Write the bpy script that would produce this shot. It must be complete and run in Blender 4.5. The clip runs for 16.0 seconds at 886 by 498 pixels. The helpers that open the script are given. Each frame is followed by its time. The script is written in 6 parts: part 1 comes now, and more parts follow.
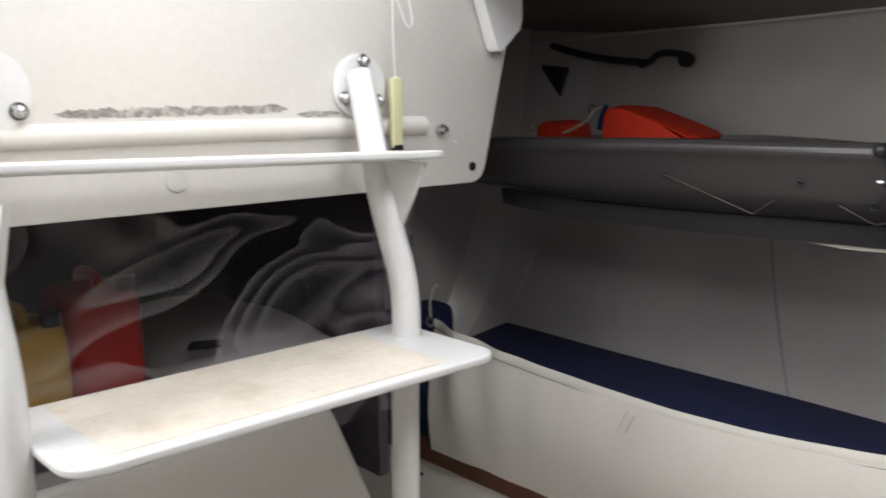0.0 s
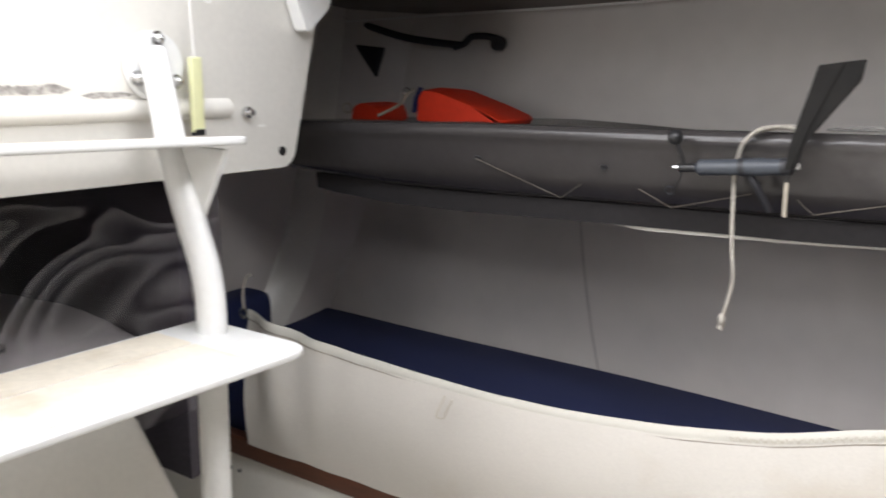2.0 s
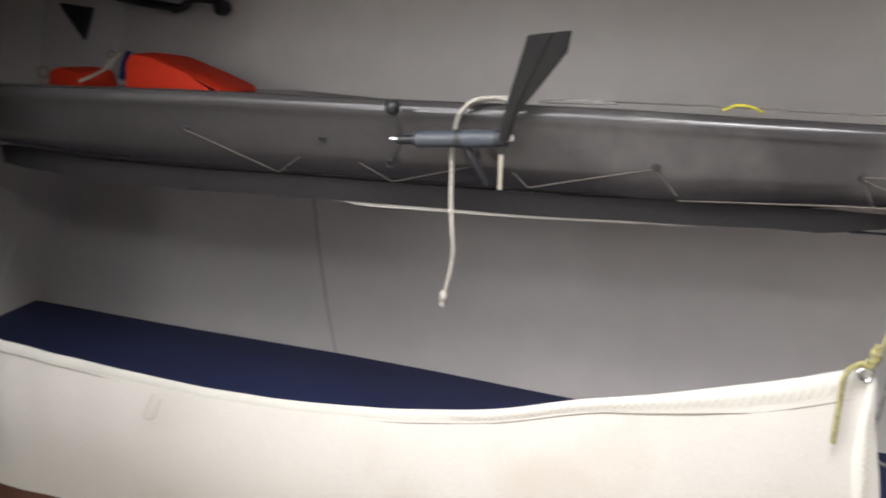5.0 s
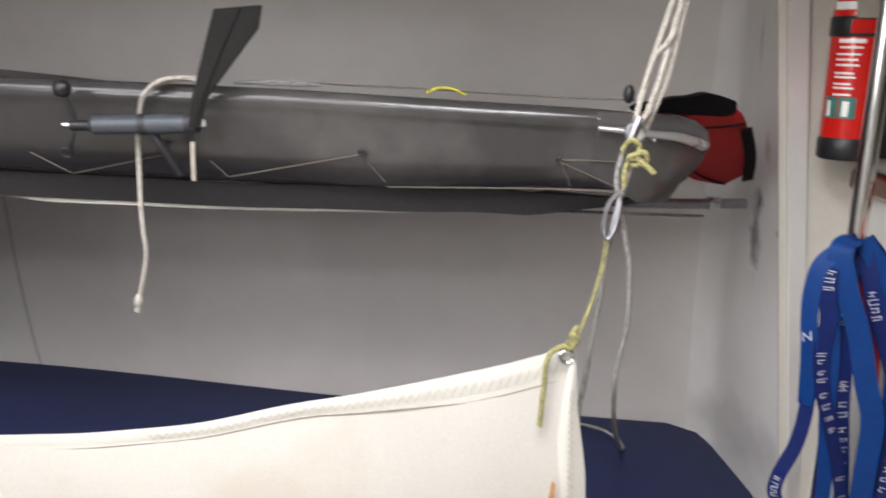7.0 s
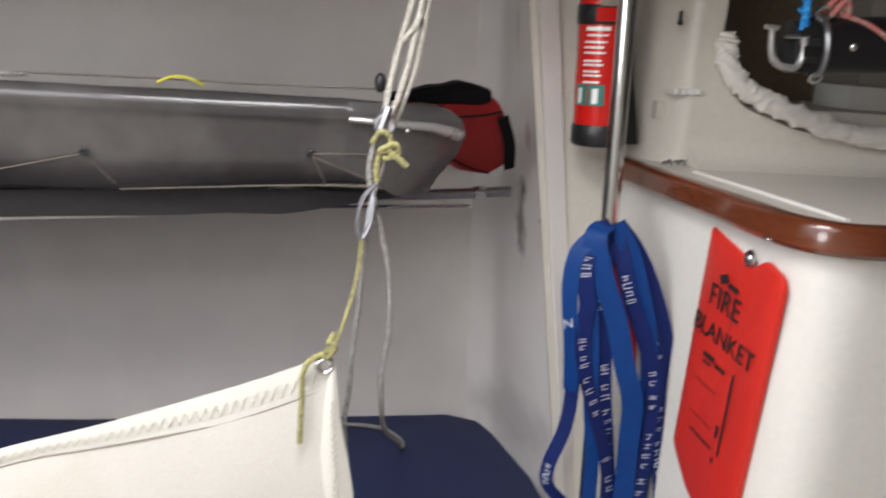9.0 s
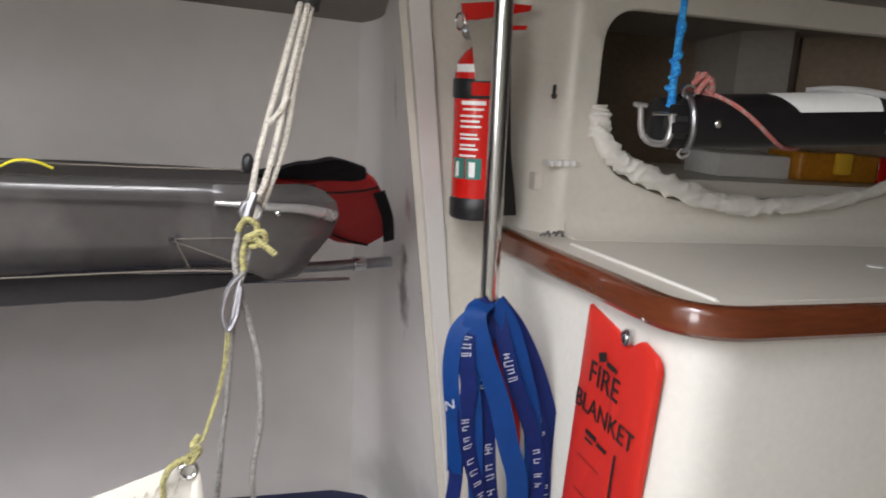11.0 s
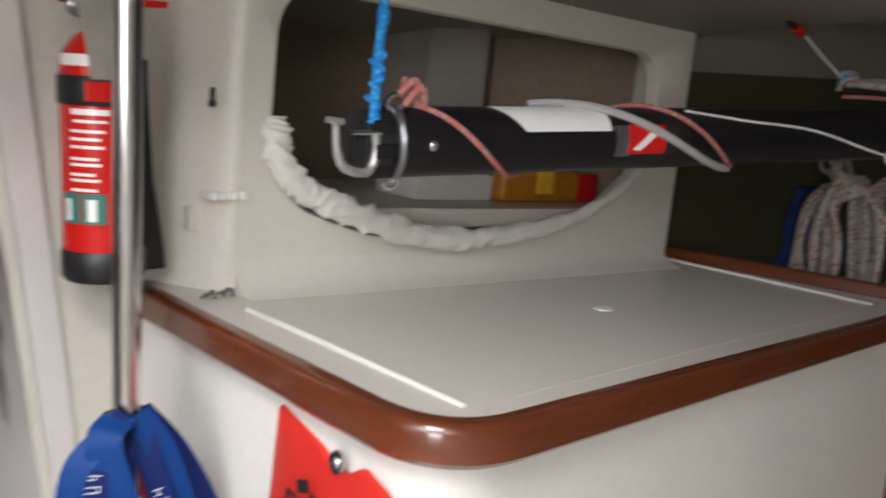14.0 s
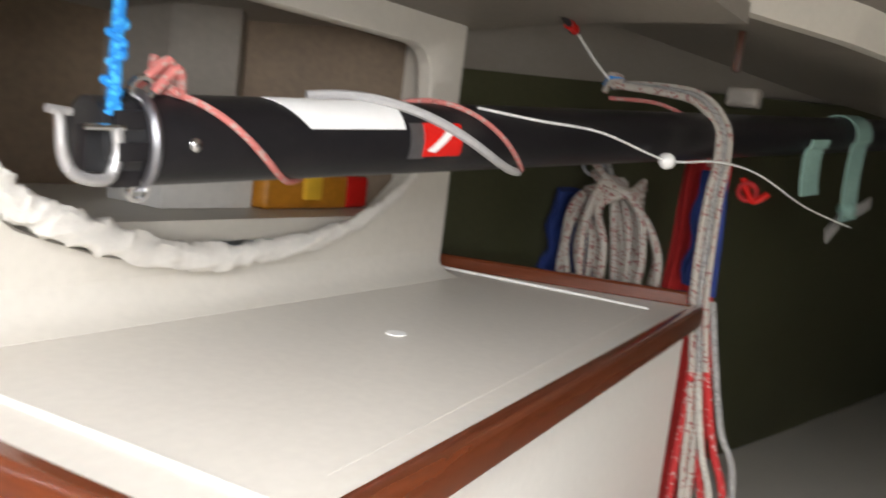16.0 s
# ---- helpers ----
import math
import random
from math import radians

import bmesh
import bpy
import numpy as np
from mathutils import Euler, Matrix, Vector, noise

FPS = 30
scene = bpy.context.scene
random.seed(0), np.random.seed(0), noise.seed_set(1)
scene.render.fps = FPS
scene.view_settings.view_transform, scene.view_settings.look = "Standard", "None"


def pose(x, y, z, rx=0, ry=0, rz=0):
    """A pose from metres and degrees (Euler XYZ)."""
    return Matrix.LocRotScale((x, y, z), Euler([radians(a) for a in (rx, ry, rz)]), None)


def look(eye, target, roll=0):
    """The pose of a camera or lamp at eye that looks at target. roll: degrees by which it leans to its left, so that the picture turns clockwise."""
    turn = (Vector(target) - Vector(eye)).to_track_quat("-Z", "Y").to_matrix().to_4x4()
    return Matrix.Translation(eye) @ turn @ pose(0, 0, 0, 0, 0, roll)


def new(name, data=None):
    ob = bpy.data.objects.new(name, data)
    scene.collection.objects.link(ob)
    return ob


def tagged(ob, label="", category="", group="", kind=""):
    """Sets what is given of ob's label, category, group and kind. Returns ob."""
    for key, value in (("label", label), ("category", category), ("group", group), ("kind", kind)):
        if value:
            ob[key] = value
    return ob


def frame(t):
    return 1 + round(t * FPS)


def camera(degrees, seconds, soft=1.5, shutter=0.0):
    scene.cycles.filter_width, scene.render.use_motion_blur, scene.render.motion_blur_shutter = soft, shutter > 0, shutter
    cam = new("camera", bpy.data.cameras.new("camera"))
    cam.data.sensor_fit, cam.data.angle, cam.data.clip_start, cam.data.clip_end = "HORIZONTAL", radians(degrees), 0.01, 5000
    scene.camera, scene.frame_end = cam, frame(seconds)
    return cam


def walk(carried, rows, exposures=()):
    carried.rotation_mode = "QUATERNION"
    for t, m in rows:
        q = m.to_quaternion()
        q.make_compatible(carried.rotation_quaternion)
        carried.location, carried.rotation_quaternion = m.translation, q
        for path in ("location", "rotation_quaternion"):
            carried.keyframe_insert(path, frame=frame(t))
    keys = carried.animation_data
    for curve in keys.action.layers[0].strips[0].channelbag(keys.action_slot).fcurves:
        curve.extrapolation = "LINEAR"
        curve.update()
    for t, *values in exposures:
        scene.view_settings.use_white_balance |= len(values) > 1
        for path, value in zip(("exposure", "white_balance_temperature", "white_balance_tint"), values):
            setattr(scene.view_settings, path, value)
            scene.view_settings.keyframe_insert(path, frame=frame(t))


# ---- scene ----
cam = camera(54.9, 16.0, soft=1.8, shutter=0.9)
PATH = [
    (0, (0.172, 0.117, 1.101), (-1.246, 1.476, 0.723), -0.8),
    (0.5, (0.17, 0.129, 1.104), (-1.184, 1.546, 0.703), -0.5),
    (1, (0.161, 0.133, 1.109), (-1.144, 1.592, 0.702), -0.1),
    (1.5, (0.163, 0.148, 1.112), (-1.039, 1.692, 0.7), -0.1),
    (2, (0.162, 0.166, 1.11), (-0.941, 1.777, 0.68), 0.3),
    (2.5, (0.171, 0.185, 1.105), (-0.829, 1.861, 0.668), 0.8),
    (3, (0.175, 0.206, 1.104), (-0.743, 1.926, 0.657), 0.9),
    (3.2, (0.174, 0.213, 1.102), (-0.725, 1.941, 0.649), 1.0),
    (5.3, (0.193, 0.306, 1.084), (-0.331, 2.179, 0.621), 2.7),
    (5.5, (0.202, 0.318, 1.086), (-0.263, 2.206, 0.62), 2.8),
    (6, (0.219, 0.343, 1.095), (-0.116, 2.26, 0.633), 3.2),
    (6.5, (0.232, 0.37, 1.09), (0.06, 2.309, 0.628), 3.9),
    (7, (0.251, 0.393, 1.091), (0.185, 2.332, 0.608), 3.7),
    (7.5, (0.266, 0.409, 1.091), (0.303, 2.347, 0.599), 3.7),
    (8, (0.284, 0.44, 1.083), (0.444, 2.37, 0.58), 3.4),
    (8.5, (0.297, 0.455, 1.087), (0.557, 2.375, 0.591), 3.5),
    (9, (0.311, 0.469, 1.091), (0.717, 2.368, 0.614), 4.2),
    (9.2, (0.317, 0.468, 1.096), (0.748, 2.37, 0.651), 4.1),
    (11.3, (0.353, 0.533, 1.146), (1.028, 2.379, 0.778), 4.2),
    (11.5, (0.362, 0.559, 1.149), (1.062, 2.395, 0.777), 4.0),
    (12, (0.386, 0.641, 1.15), (1.22, 2.427, 0.808), 4.7),
    (12.5, (0.418, 0.699, 1.149), (1.426, 2.394, 0.819), 5.8),
    (13, (0.468, 0.717, 1.153), (1.537, 2.36, 0.755), 5.7),
    (13.5, (0.485, 0.763, 1.167), (1.648, 2.35, 0.812), 5.2),
    (14, (0.494, 0.838, 1.16), (1.808, 2.312, 0.842), 5.9),
    (14.5, (0.516, 0.878, 1.16), (1.995, 2.194, 0.873), 7.8),
    (15, (0.542, 0.91, 1.15), (2.109, 2.128, 0.902), 6.8),
    (15.5, (0.553, 0.941, 1.154), (2.169, 2.097, 0.921), 6.5),
    (16, (0.586, 0.997, 1.152), (2.297, 2.0, 0.897), 6.9),
]
walk(cam, [(t, look(eye, target, roll)) for t, eye, target, roll in PATH],
     exposures=[(0.0, -0.15), (1.0, 0.1), (2.5, 0.45), (5.5, 0.6), (9.0, 0.5), (11.5, 0.6), (12.5, 0.75), (13.5, 0.8), (14.5, 1.05), (15.2, 1.55), (16.0, 1.9)])
# ---- daylight ----
world = bpy.data.worlds.new("sky")
scene.world = world
world.use_nodes = True
wn, wl = world.node_tree.nodes, world.node_tree.links
sky = wn.new("ShaderNodeTexSky")
sky.sky_type, sky.sun_disc = "NISHITA", False
sky.sun_elevation, sky.sun_rotation = radians(48), radians(200)
wl.new(sky.outputs[0], wn["Background"].inputs[0])
wn["Background"].inputs[1].default_value = 0.12


def area(name, place, target, sx, sy, watts, colour=(1, 1, 1)):
    la = bpy.data.lights.new(name, "AREA")
    la.shape, la.size, la.size_y, la.energy, la.color = "RECTANGLE", sx, sy, watts, colour
    ob = new(name, la)
    ob.matrix_world = look(place, target)
    return ob


area("companionway_daylight", (-0.62, 0.62, 1.66), (-0.15, 0.98, 0.0), 0.9, 0.75, 10, (1.0, 0.99, 1.01))
# low fill from aft through an invented doorway, brightening hull and berth end
area("companionway_door_daylight", (-1.02, -0.15, 1.22), (0.45, 1.90, 0.50), 0.70, 0.55, 11, (1.0, 0.99, 1.01))
# fill from an unseen hatch added overhead, tilted aft so light drops off forward
area("cabin_hatch_daylight", (0.20, 0.86, 1.69), (-0.02, 1.12, 0.76), 0.46, 0.42, 11, (1.0, 0.99, 1.01))
# fill from an invented portlight opposite, lifting the hull below the cot
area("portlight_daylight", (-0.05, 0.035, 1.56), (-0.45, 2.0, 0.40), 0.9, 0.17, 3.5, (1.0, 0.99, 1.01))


# ---- materials ----
def mat(name, colour, rough=0.5, metal=0.0, vary=0.12, scale=6.0, fine=90.0, bump=0.1, bump_scale=220.0, coat=0.0, dirt=None, dirt_at=0.62, spec=0.5):
    m = bpy.data.materials.new(name)
    m.use_nodes = True
    n, l = m.node_tree.nodes, m.node_tree.links
    p = n["Principled BSDF"]
    tc = n.new("ShaderNodeTexCoord")
    big, small = n.new("ShaderNodeTexNoise"), n.new("ShaderNodeTexNoise")
    big.inputs["Scale"].default_value, big.inputs["Detail"].default_value = scale, 5
    small.inputs["Scale"].default_value, small.inputs["Detail"].default_value = fine, 3
    add = n.new("ShaderNodeMath")
    add.operation = "ADD"
    half = n.new("ShaderNodeMath")
    half.operation, half.inputs[1].default_value = "MULTIPLY", 0.5
    l.new(tc.outputs["Object"], big.inputs["Vector"])
    l.new(tc.outputs["Object"], small.inputs["Vector"])
    l.new(big.outputs[0], add.inputs[0])
    l.new(small.outputs[0], add.inputs[1])
    l.new(add.outputs[0], half.inputs[0])
    ramp = n.new("ShaderNodeValToRGB")
    ramp.color_ramp.elements[0].position, ramp.color_ramp.elements[1].position = 0.3, 0.7
    ramp.color_ramp.elements[0].color = (*[c * (1 - vary) for c in colour], 1)
    ramp.color_ramp.elements[1].color = (*[min(1, c * (1 + vary * 0.6)) for c in colour], 1)
    l.new(half.outputs[0], ramp.inputs[0])
    out = ramp.outputs[0]
    if dirt:
        patch = n.new("ShaderNodeTexNoise")
        patch.inputs["Scale"].default_value, patch.inputs["Detail"].default_value = scale * 0.7, 7
        l.new(tc.outputs["Object"], patch.inputs["Vector"])
        r2 = n.new("ShaderNodeValToRGB")
        r2.color_ramp.elements[0].position, r2.color_ramp.elements[1].position = dirt_at, dirt_at + 0.16
        r2.color_ramp.elements[0].color, r2.color_ramp.elements[1].color = (0, 0, 0, 1), (0.6, 0.6, 0.6, 1)
        l.new(patch.outputs[0], r2.inputs[0])
        mix = n.new("ShaderNodeMixRGB")
        mix.inputs[2].default_value = (*dirt, 1)
        l.new(r2.outputs[0], mix.inputs[0])
        l.new(out, mix.inputs[1])
        out = mix.outputs[0]
    l.new(out, p.inputs["Base Color"])
    rr = n.new("ShaderNodeMapRange")
    rr.inputs["To Min"].default_value, rr.inputs["To Max"].default_value = max(0.03, rough * 0.8), min(1, rough * 1.2)
    l.new(big.outputs[0], rr.inputs[0])
    l.new(rr.outputs[0], p.inputs["Roughness"])
    p.inputs["Metallic"].default_value = metal
    p.inputs["Specular IOR Level"].default_value = spec
    if coat:
        p.inputs["Coat Weight"].default_value, p.inputs["Coat Roughness"].default_value = coat, 0.08
    if bump:
        bn = n.new("ShaderNodeTexNoise")
        bn.inputs["Scale"].default_value, bn.inputs["Detail"].default_value = bump_scale, 2
        l.new(tc.outputs["Object"], bn.inputs["Vector"])
        b = n.new("ShaderNodeBump")
        b.inputs["Strength"].default_value, b.inputs["Distance"].default_value = bump, 0.002
        l.new(bn.outputs[0], b.inputs["Height"])
        l.new(b.outputs[0], p.inputs["Normal"])
    return m


def stretch(m, v):
    """Stretch a material's grain along one axis."""
    n, l = m.node_tree.nodes, m.node_tree.links
    tc = next(x for x in n if x.type == "TEX_COORD")
    mp = n.new("ShaderNodeMapping")
    mp.inputs["Scale"].default_value = v
    for x in list(n):
        if x.type == "TEX_NOISE":
            l.new(mp.outputs[0], x.inputs["Vector"])
    l.new(tc.outputs["Object"], mp.inputs["Vector"])
    return m


def rope_mat(name, base, fleck, density=0.5, scale=260):
    m = mat(name, base, 0.8, vary=0.2, fine=400, bump=0.6, bump_scale=500)
    n, l = m.node_tree.nodes, m.node_tree.links
    p = n["Principled BSDF"]
    old = p.inputs["Base Color"].links[0].from_socket
    tc = next(x for x in n if x.type == "TEX_COORD")
    v = n.new("ShaderNodeTexVoronoi")
    v.inputs["Scale"].default_value = scale
    l.new(tc.outputs["Object"], v.inputs["Vector"])
    r = n.new("ShaderNodeValToRGB")
    r.color_ramp.interpolation = "CONSTANT"
    r.color_ramp.elements[0].color, r.color_ramp.elements[1].color = (1, 1, 1, 1), (0, 0, 0, 1)
    r.color_ramp.elements[1].position = density
    sep = n.new("ShaderNodeSeparateColor")
    l.new(v.outputs["Color"], sep.inputs[0])
    l.new(sep.outputs[0], r.inputs[0])
    mix = n.new("ShaderNodeMixRGB")
    mix.inputs[2].default_value = (*fleck, 1)
    l.new(r.outputs[0], mix.inputs[0])
    l.new(old, mix.inputs[1])
    l.new(mix.outputs[0], p.inputs["Base Color"])
    return m


GELCOAT = mat("cream_gelcoat", (0.70, 0.68, 0.63), 0.32, vary=0.06, scale=3, bump=0.04, bump_scale=60, dirt=(0.50, 0.45, 0.36), dirt_at=0.66)
PANEL = mat("cream_moulding", (0.60, 0.565, 0.495), 0.38, vary=0.07, scale=3, bump=0.05, bump_scale=60, dirt=(0.5, 0.44, 0.34), dirt_at=0.66)
LINER = mat("grey_white_hull_paint", (0.68, 0.64, 0.605), 0.5, vary=0.07, scale=2.5, fine=14, bump=0.03, bump_scale=25, dirt=(0.40, 0.36, 0.33), dirt_at=0.6)
# set far darker than the paint itself, standing in for weak light there
DECKHEAD = mat("deckhead_paint_shade_toned", (0.23, 0.205, 0.175), 0.6, vary=0.12, scale=3, bump=0.1, bump_scale=50, dirt=(0.33, 0.27, 0.23), dirt_at=0.6)
GREEN = mat("olive_green_hull_paint", (0.045, 0.045, 0.019), 0.55, vary=0.25, scale=2.2, bump=0.1, bump_scale=30)
BROWN = mat("bare_brown_locker", (0.20, 0.145, 0.095), 0.6, vary=0.25, scale=4, bump=0.15, bump_scale=60)
WHITE = mat("white_paint", (0.76, 0.76, 0.745), 0.35, vary=0.04, scale=8, bump=0.05, bump_scale=120, dirt=(0.62, 0.58, 0.50), dirt_at=0.68)
SANDY = mat("beige_nonslip", (0.80, 0.74, 0.63), 0.75, vary=0.12, scale=14, bump=0.5, bump_scale=600, dirt=(0.60, 0.50, 0.36), dirt_at=0.58)
MAHOG = stretch(mat("varnished_mahogany", (0.118, 0.029, 0.010), 0.24, vary=0.28, scale=14, fine=120, bump=0.06, bump_scale=90, coat=0.6), (0.25, 0.25, 1.6))
DARKWOOD = stretch(mat("dark_wood", (0.085, 0.030, 0.016), 0.35, vary=0.4, scale=14, fine=120, bump=0.1, coat=0.2), (0.2, 1, 1))
NAVY = mat("navy_cushion_cloth", (0.014, 0.022, 0.082), 0.85, vary=0.2, scale=5, fine=500, bump=0.4, bump_scale=900)
PVC = mat("grey_pvc_cloth", (0.048, 0.044, 0.044), 0.20, vary=0.12, scale=4, fine=60, bump=0.05, bump_scale=18, dirt=(0.16, 0.15, 0.145), dirt_at=0.6)
CLEARPVC = mat("pale_grey_pvc_end", (0.070, 0.065, 0.064), 0.16, vary=0.15, scale=12, bump=0.08, bump_scale=30)
SILVER = mat("pale_alloy_batten", (0.46, 0.45, 0.44), 0.28, 0.6, vary=0.12, scale=20)
DARKPVC = mat("dark_grey_flap_cloth", (0.027, 0.025, 0.026), 0.7, spec=0.2, vary=0.2, scale=6, bump=0.2)
SAIL = mat("off_white_sailcloth", (0.60, 0.57, 0.52), 0.62, vary=0.10, scale=4, fine=300, bump=0.25, bump_scale=45, dirt=(0.46, 0.38, 0.28), dirt_at=0.56)
HEM = mat("white_sailcloth_hem", (0.69, 0.67, 0.61), 0.6, vary=0.06, scale=9, fine=300, bump=0.3, bump_scale=90)
STITCH = mat("stitching", (0.47, 0.42, 0.34), 0.8, vary=0.1)
SEAM = mat("seam_shadow_thread", (0.27, 0.24, 0.20), 0.9, vary=0.1)
RUSTY = mat("rust_stain", (0.55, 0.30, 0.12), 0.8, vary=0.3, scale=40)
STEEL = mat("stainless_steel", (0.62, 0.62, 0.62), 0.16, 1.0, vary=0.06, bump=0.02)
DULL = mat("dull_aluminium", (0.34, 0.34, 0.36), 0.42, 1.0, vary=0.2, scale=40, bump=0.2)
BLACK = mat("black_plastic", (0.014, 0.014, 0.015), 0.42, vary=0.25, bump=0.08)
CARBON = mat("black_pole_paint", (0.010, 0.009, 0.010), 0.36, spec=0.3, vary=0.3, scale=9, bump=0.1, dirt=(0.05, 0.045, 0.04), dirt_at=0.6)
CHARCOAL = mat("charcoal_nylon", (0.022, 0.022, 0.026), 0.5, vary=0.2, bump=0.15)
SLATE = mat("blue_grey_plastic", (0.055, 0.062, 0.074), 0.45, vary=0.2, bump=0.1)
BLACKCLOTH = mat("black_cloth", (0.010, 0.009, 0.010), 0.9, spec=0.1, vary=0.3, bump=0.4)
RED = mat("red_enamel", (0.56, 0.014, 0.010), 0.20, vary=0.06, scale=10, bump=0.03)
REDVINYL = mat("red_vinyl_pouch", (0.58, 0.026, 0.016), 0.38, vary=0.06, scale=8, bump=0.12, bump_scale=40)
ORANGE = mat("orange_red_fabric", (0.80, 0.042, 0.010), 0.6, vary=0.10, scale=12, bump=0.3, bump_scale=300)
REDCLOTH = mat("dark_red_cloth", (0.40, 0.011, 0.010), 0.8, vary=0.2, scale=10, bump=0.4)
YELLOWPL = mat("yellow_plastic", (0.66, 0.40, 0.03), 0.45, vary=0.1, bump=0.1)
AMBER = mat("amber_plastic_box", (0.42, 0.17, 0.012), 0.4, vary=0.3, scale=20, bump=0.1)
TAG = mat("pale_yellow_plastic", (0.72, 0.72, 0.42), 0.4, vary=0.06)
LABEL = mat("white_label", (0.80, 0.79, 0.76), 0.45, vary=0.05)
INK = mat("black_ink", (0.012, 0.012, 0.012), 0.6, vary=0.1, bump=0)
TEALINK = mat("green_label", (0.03, 0.16, 0.13), 0.5, vary=0.1, bump=0)
BLUEWEB = mat("royal_blue_ribbon", (0.002, 0.036, 0.17), 0.55, vary=0.15, spec=0.2, scale=30, bump=0.2, bump_scale=900)
DEEPWEB = mat("deep_blue_ribbon", (0.004, 0.013, 0.095), 0.7, vary=0.2, spec=0.2, scale=30, bump=0.2, bump_scale=900)
WHITEWEB = mat("white_print", (0.50, 0.53, 0.60), 0.5, vary=0.05, bump=0)
ROPE = rope_mat("white_rope_with_grey_fleck", (0.47, 0.44, 0.38), (0.26, 0.23, 0.21), 0.22, 520)
GREYROPE = rope_mat("grey_rope", (0.32, 0.31, 0.29), (0.14, 0.13, 0.13), 0.3, 520)
REDFLECK = rope_mat("white_rope_with_red_fleck", (0.40, 0.36, 0.31), (0.22, 0.05, 0.05), 0.16)
YELLOWCORD = rope_mat("yellow_cord", (0.40, 0.37, 0.15), (0.16, 0.14, 0.07), 0.35, 600)
YELLOWTAPE = mat("yellow_tape", (0.70, 0.62, 0.04), 0.5, vary=0.1)
BLUEROPE = rope_mat("bright_blue_rope", (0.01, 0.22, 0.62), (0.05, 0.38, 0.75), 0.3)
PINKCORD = rope_mat("pink_red_cord", (0.46, 0.14, 0.12), (0.38, 0.26, 0.23), 0.25)
GREYCORD = mat("grey_bungee", (0.40, 0.39, 0.38), 0.7, vary=0.15, bump=0.3)
TEALCLOTH = mat("pale_green_tape", (0.22, 0.36, 0.31), 0.8, vary=0.2, bump=0.3)
REDROPE = rope_mat("red_rope", (0.42, 0.02, 0.02), (0.45, 0.30, 0.27), 0.12)
BLUECLOTH = mat("dark_blue_cloth", (0.010, 0.030, 0.16), 0.85, vary=0.3, scale=20, bump=0.5)
CANVAS = mat("grubby_white_canvas", (0.68, 0.65, 0.59), 0.75, vary=0.12, scale=30, bump=0.4, bump_scale=200, dirt=(0.30, 0.26, 0.21), dirt_at=0.64)
CORD = mat("thin_tan_cord", (0.135, 0.115, 0.095), 0.8, vary=0.15, bump=0.3)
FLAKE = mat("flaked_paint_patch", (0.30, 0.28, 0.26), 0.8, vary=0.6, scale=90, fine=300, bump=0.6, dirt=(0.66, 0.63, 0.58), dirt_at=0.47)
SOOT = mat("grey_smudge", (0.17, 0.16, 0.155), 0.8, vary=0.5, scale=60, fine=300)
BOARD = mat("painted_board", (0.60, 0.585, 0.55), 0.6, vary=0.1, scale=4)
# one dark mottled tone for the engine space's walls and shelf
ENGINE = mat("dark_engine_space", (0.055, 0.048, 0.060), 0.7, vary=0.4, scale=5, bump=0.2)
BLADE = mat("matt_black_blade", (0.016, 0.015, 0.014), 0.85, vary=0.3, scale=20, bump=0.3, spec=0.2)
JOINT = mat("grey_joint_filler", (0.50, 0.465, 0.445), 0.7, vary=0.2, scale=20)
TEAK = stretch(mat("teak_sole", (0.22, 0.12, 0.06), 0.4, vary=0.4, scale=10), (0.2, 1, 1))


def stained(m, centre, size, colour, amount=0.8, scale=30.0):
    """Add one ragged stain of its own shape to a material: centre and half sizes in metres."""
    n, l = m.node_tree.nodes, m.node_tree.links
    p = n["Principled BSDF"]
    old = p.inputs["Base Color"].links[0].from_socket
    tc = next(x for x in n if x.type == "TEX_COORD")
    mp = n.new("ShaderNodeMapping")
    mp.inputs["Location"].default_value = [-c / s for c, s in zip(centre, size)]
    mp.inputs["Scale"].default_value = [1 / s for s in size]
    ln = n.new("ShaderNodeVectorMath")
    ln.operation = "LENGTH"
    nz = n.new("ShaderNodeTexNoise")
    nz.inputs["Scale"].default_value, nz.inputs["Detail"].default_value = scale, 6
    ad = n.new("ShaderNodeMath")
    ad.operation, ad.inputs[2].default_value = "MULTIPLY_ADD", -0.75
    ad.inputs[1].default_value = 1.5
    sm = n.new("ShaderNodeMath")
    sm.operation = "ADD"
    mr = n.new("ShaderNodeMapRange")
    mr.inputs["From Min"].default_value, mr.inputs["From Max"].default_value = 1.0, 0.35
    mr.inputs["To Max"].default_value = amount
    mix = n.new("ShaderNodeMixRGB")
    mix.inputs[2].default_value = (*colour, 1)
    l.new(tc.outputs["Object"], mp.inputs["Vector"])
    l.new(tc.outputs["Object"], nz.inputs["Vector"])
    l.new(mp.outputs[0], ln.inputs[0])
    l.new(nz.outputs[0], ad.inputs[0])
    l.new(ad.outputs[0], sm.inputs[0])
    l.new(ln.outputs["Value"], sm.inputs[1])
    l.new(sm.outputs[0], mr.inputs["Value"])
    l.new(mr.outputs[0], mix.inputs[0])
    l.new(old, mix.inputs[1])
    l.new(mix.outputs[0], p.inputs["Base Color"])
    return m


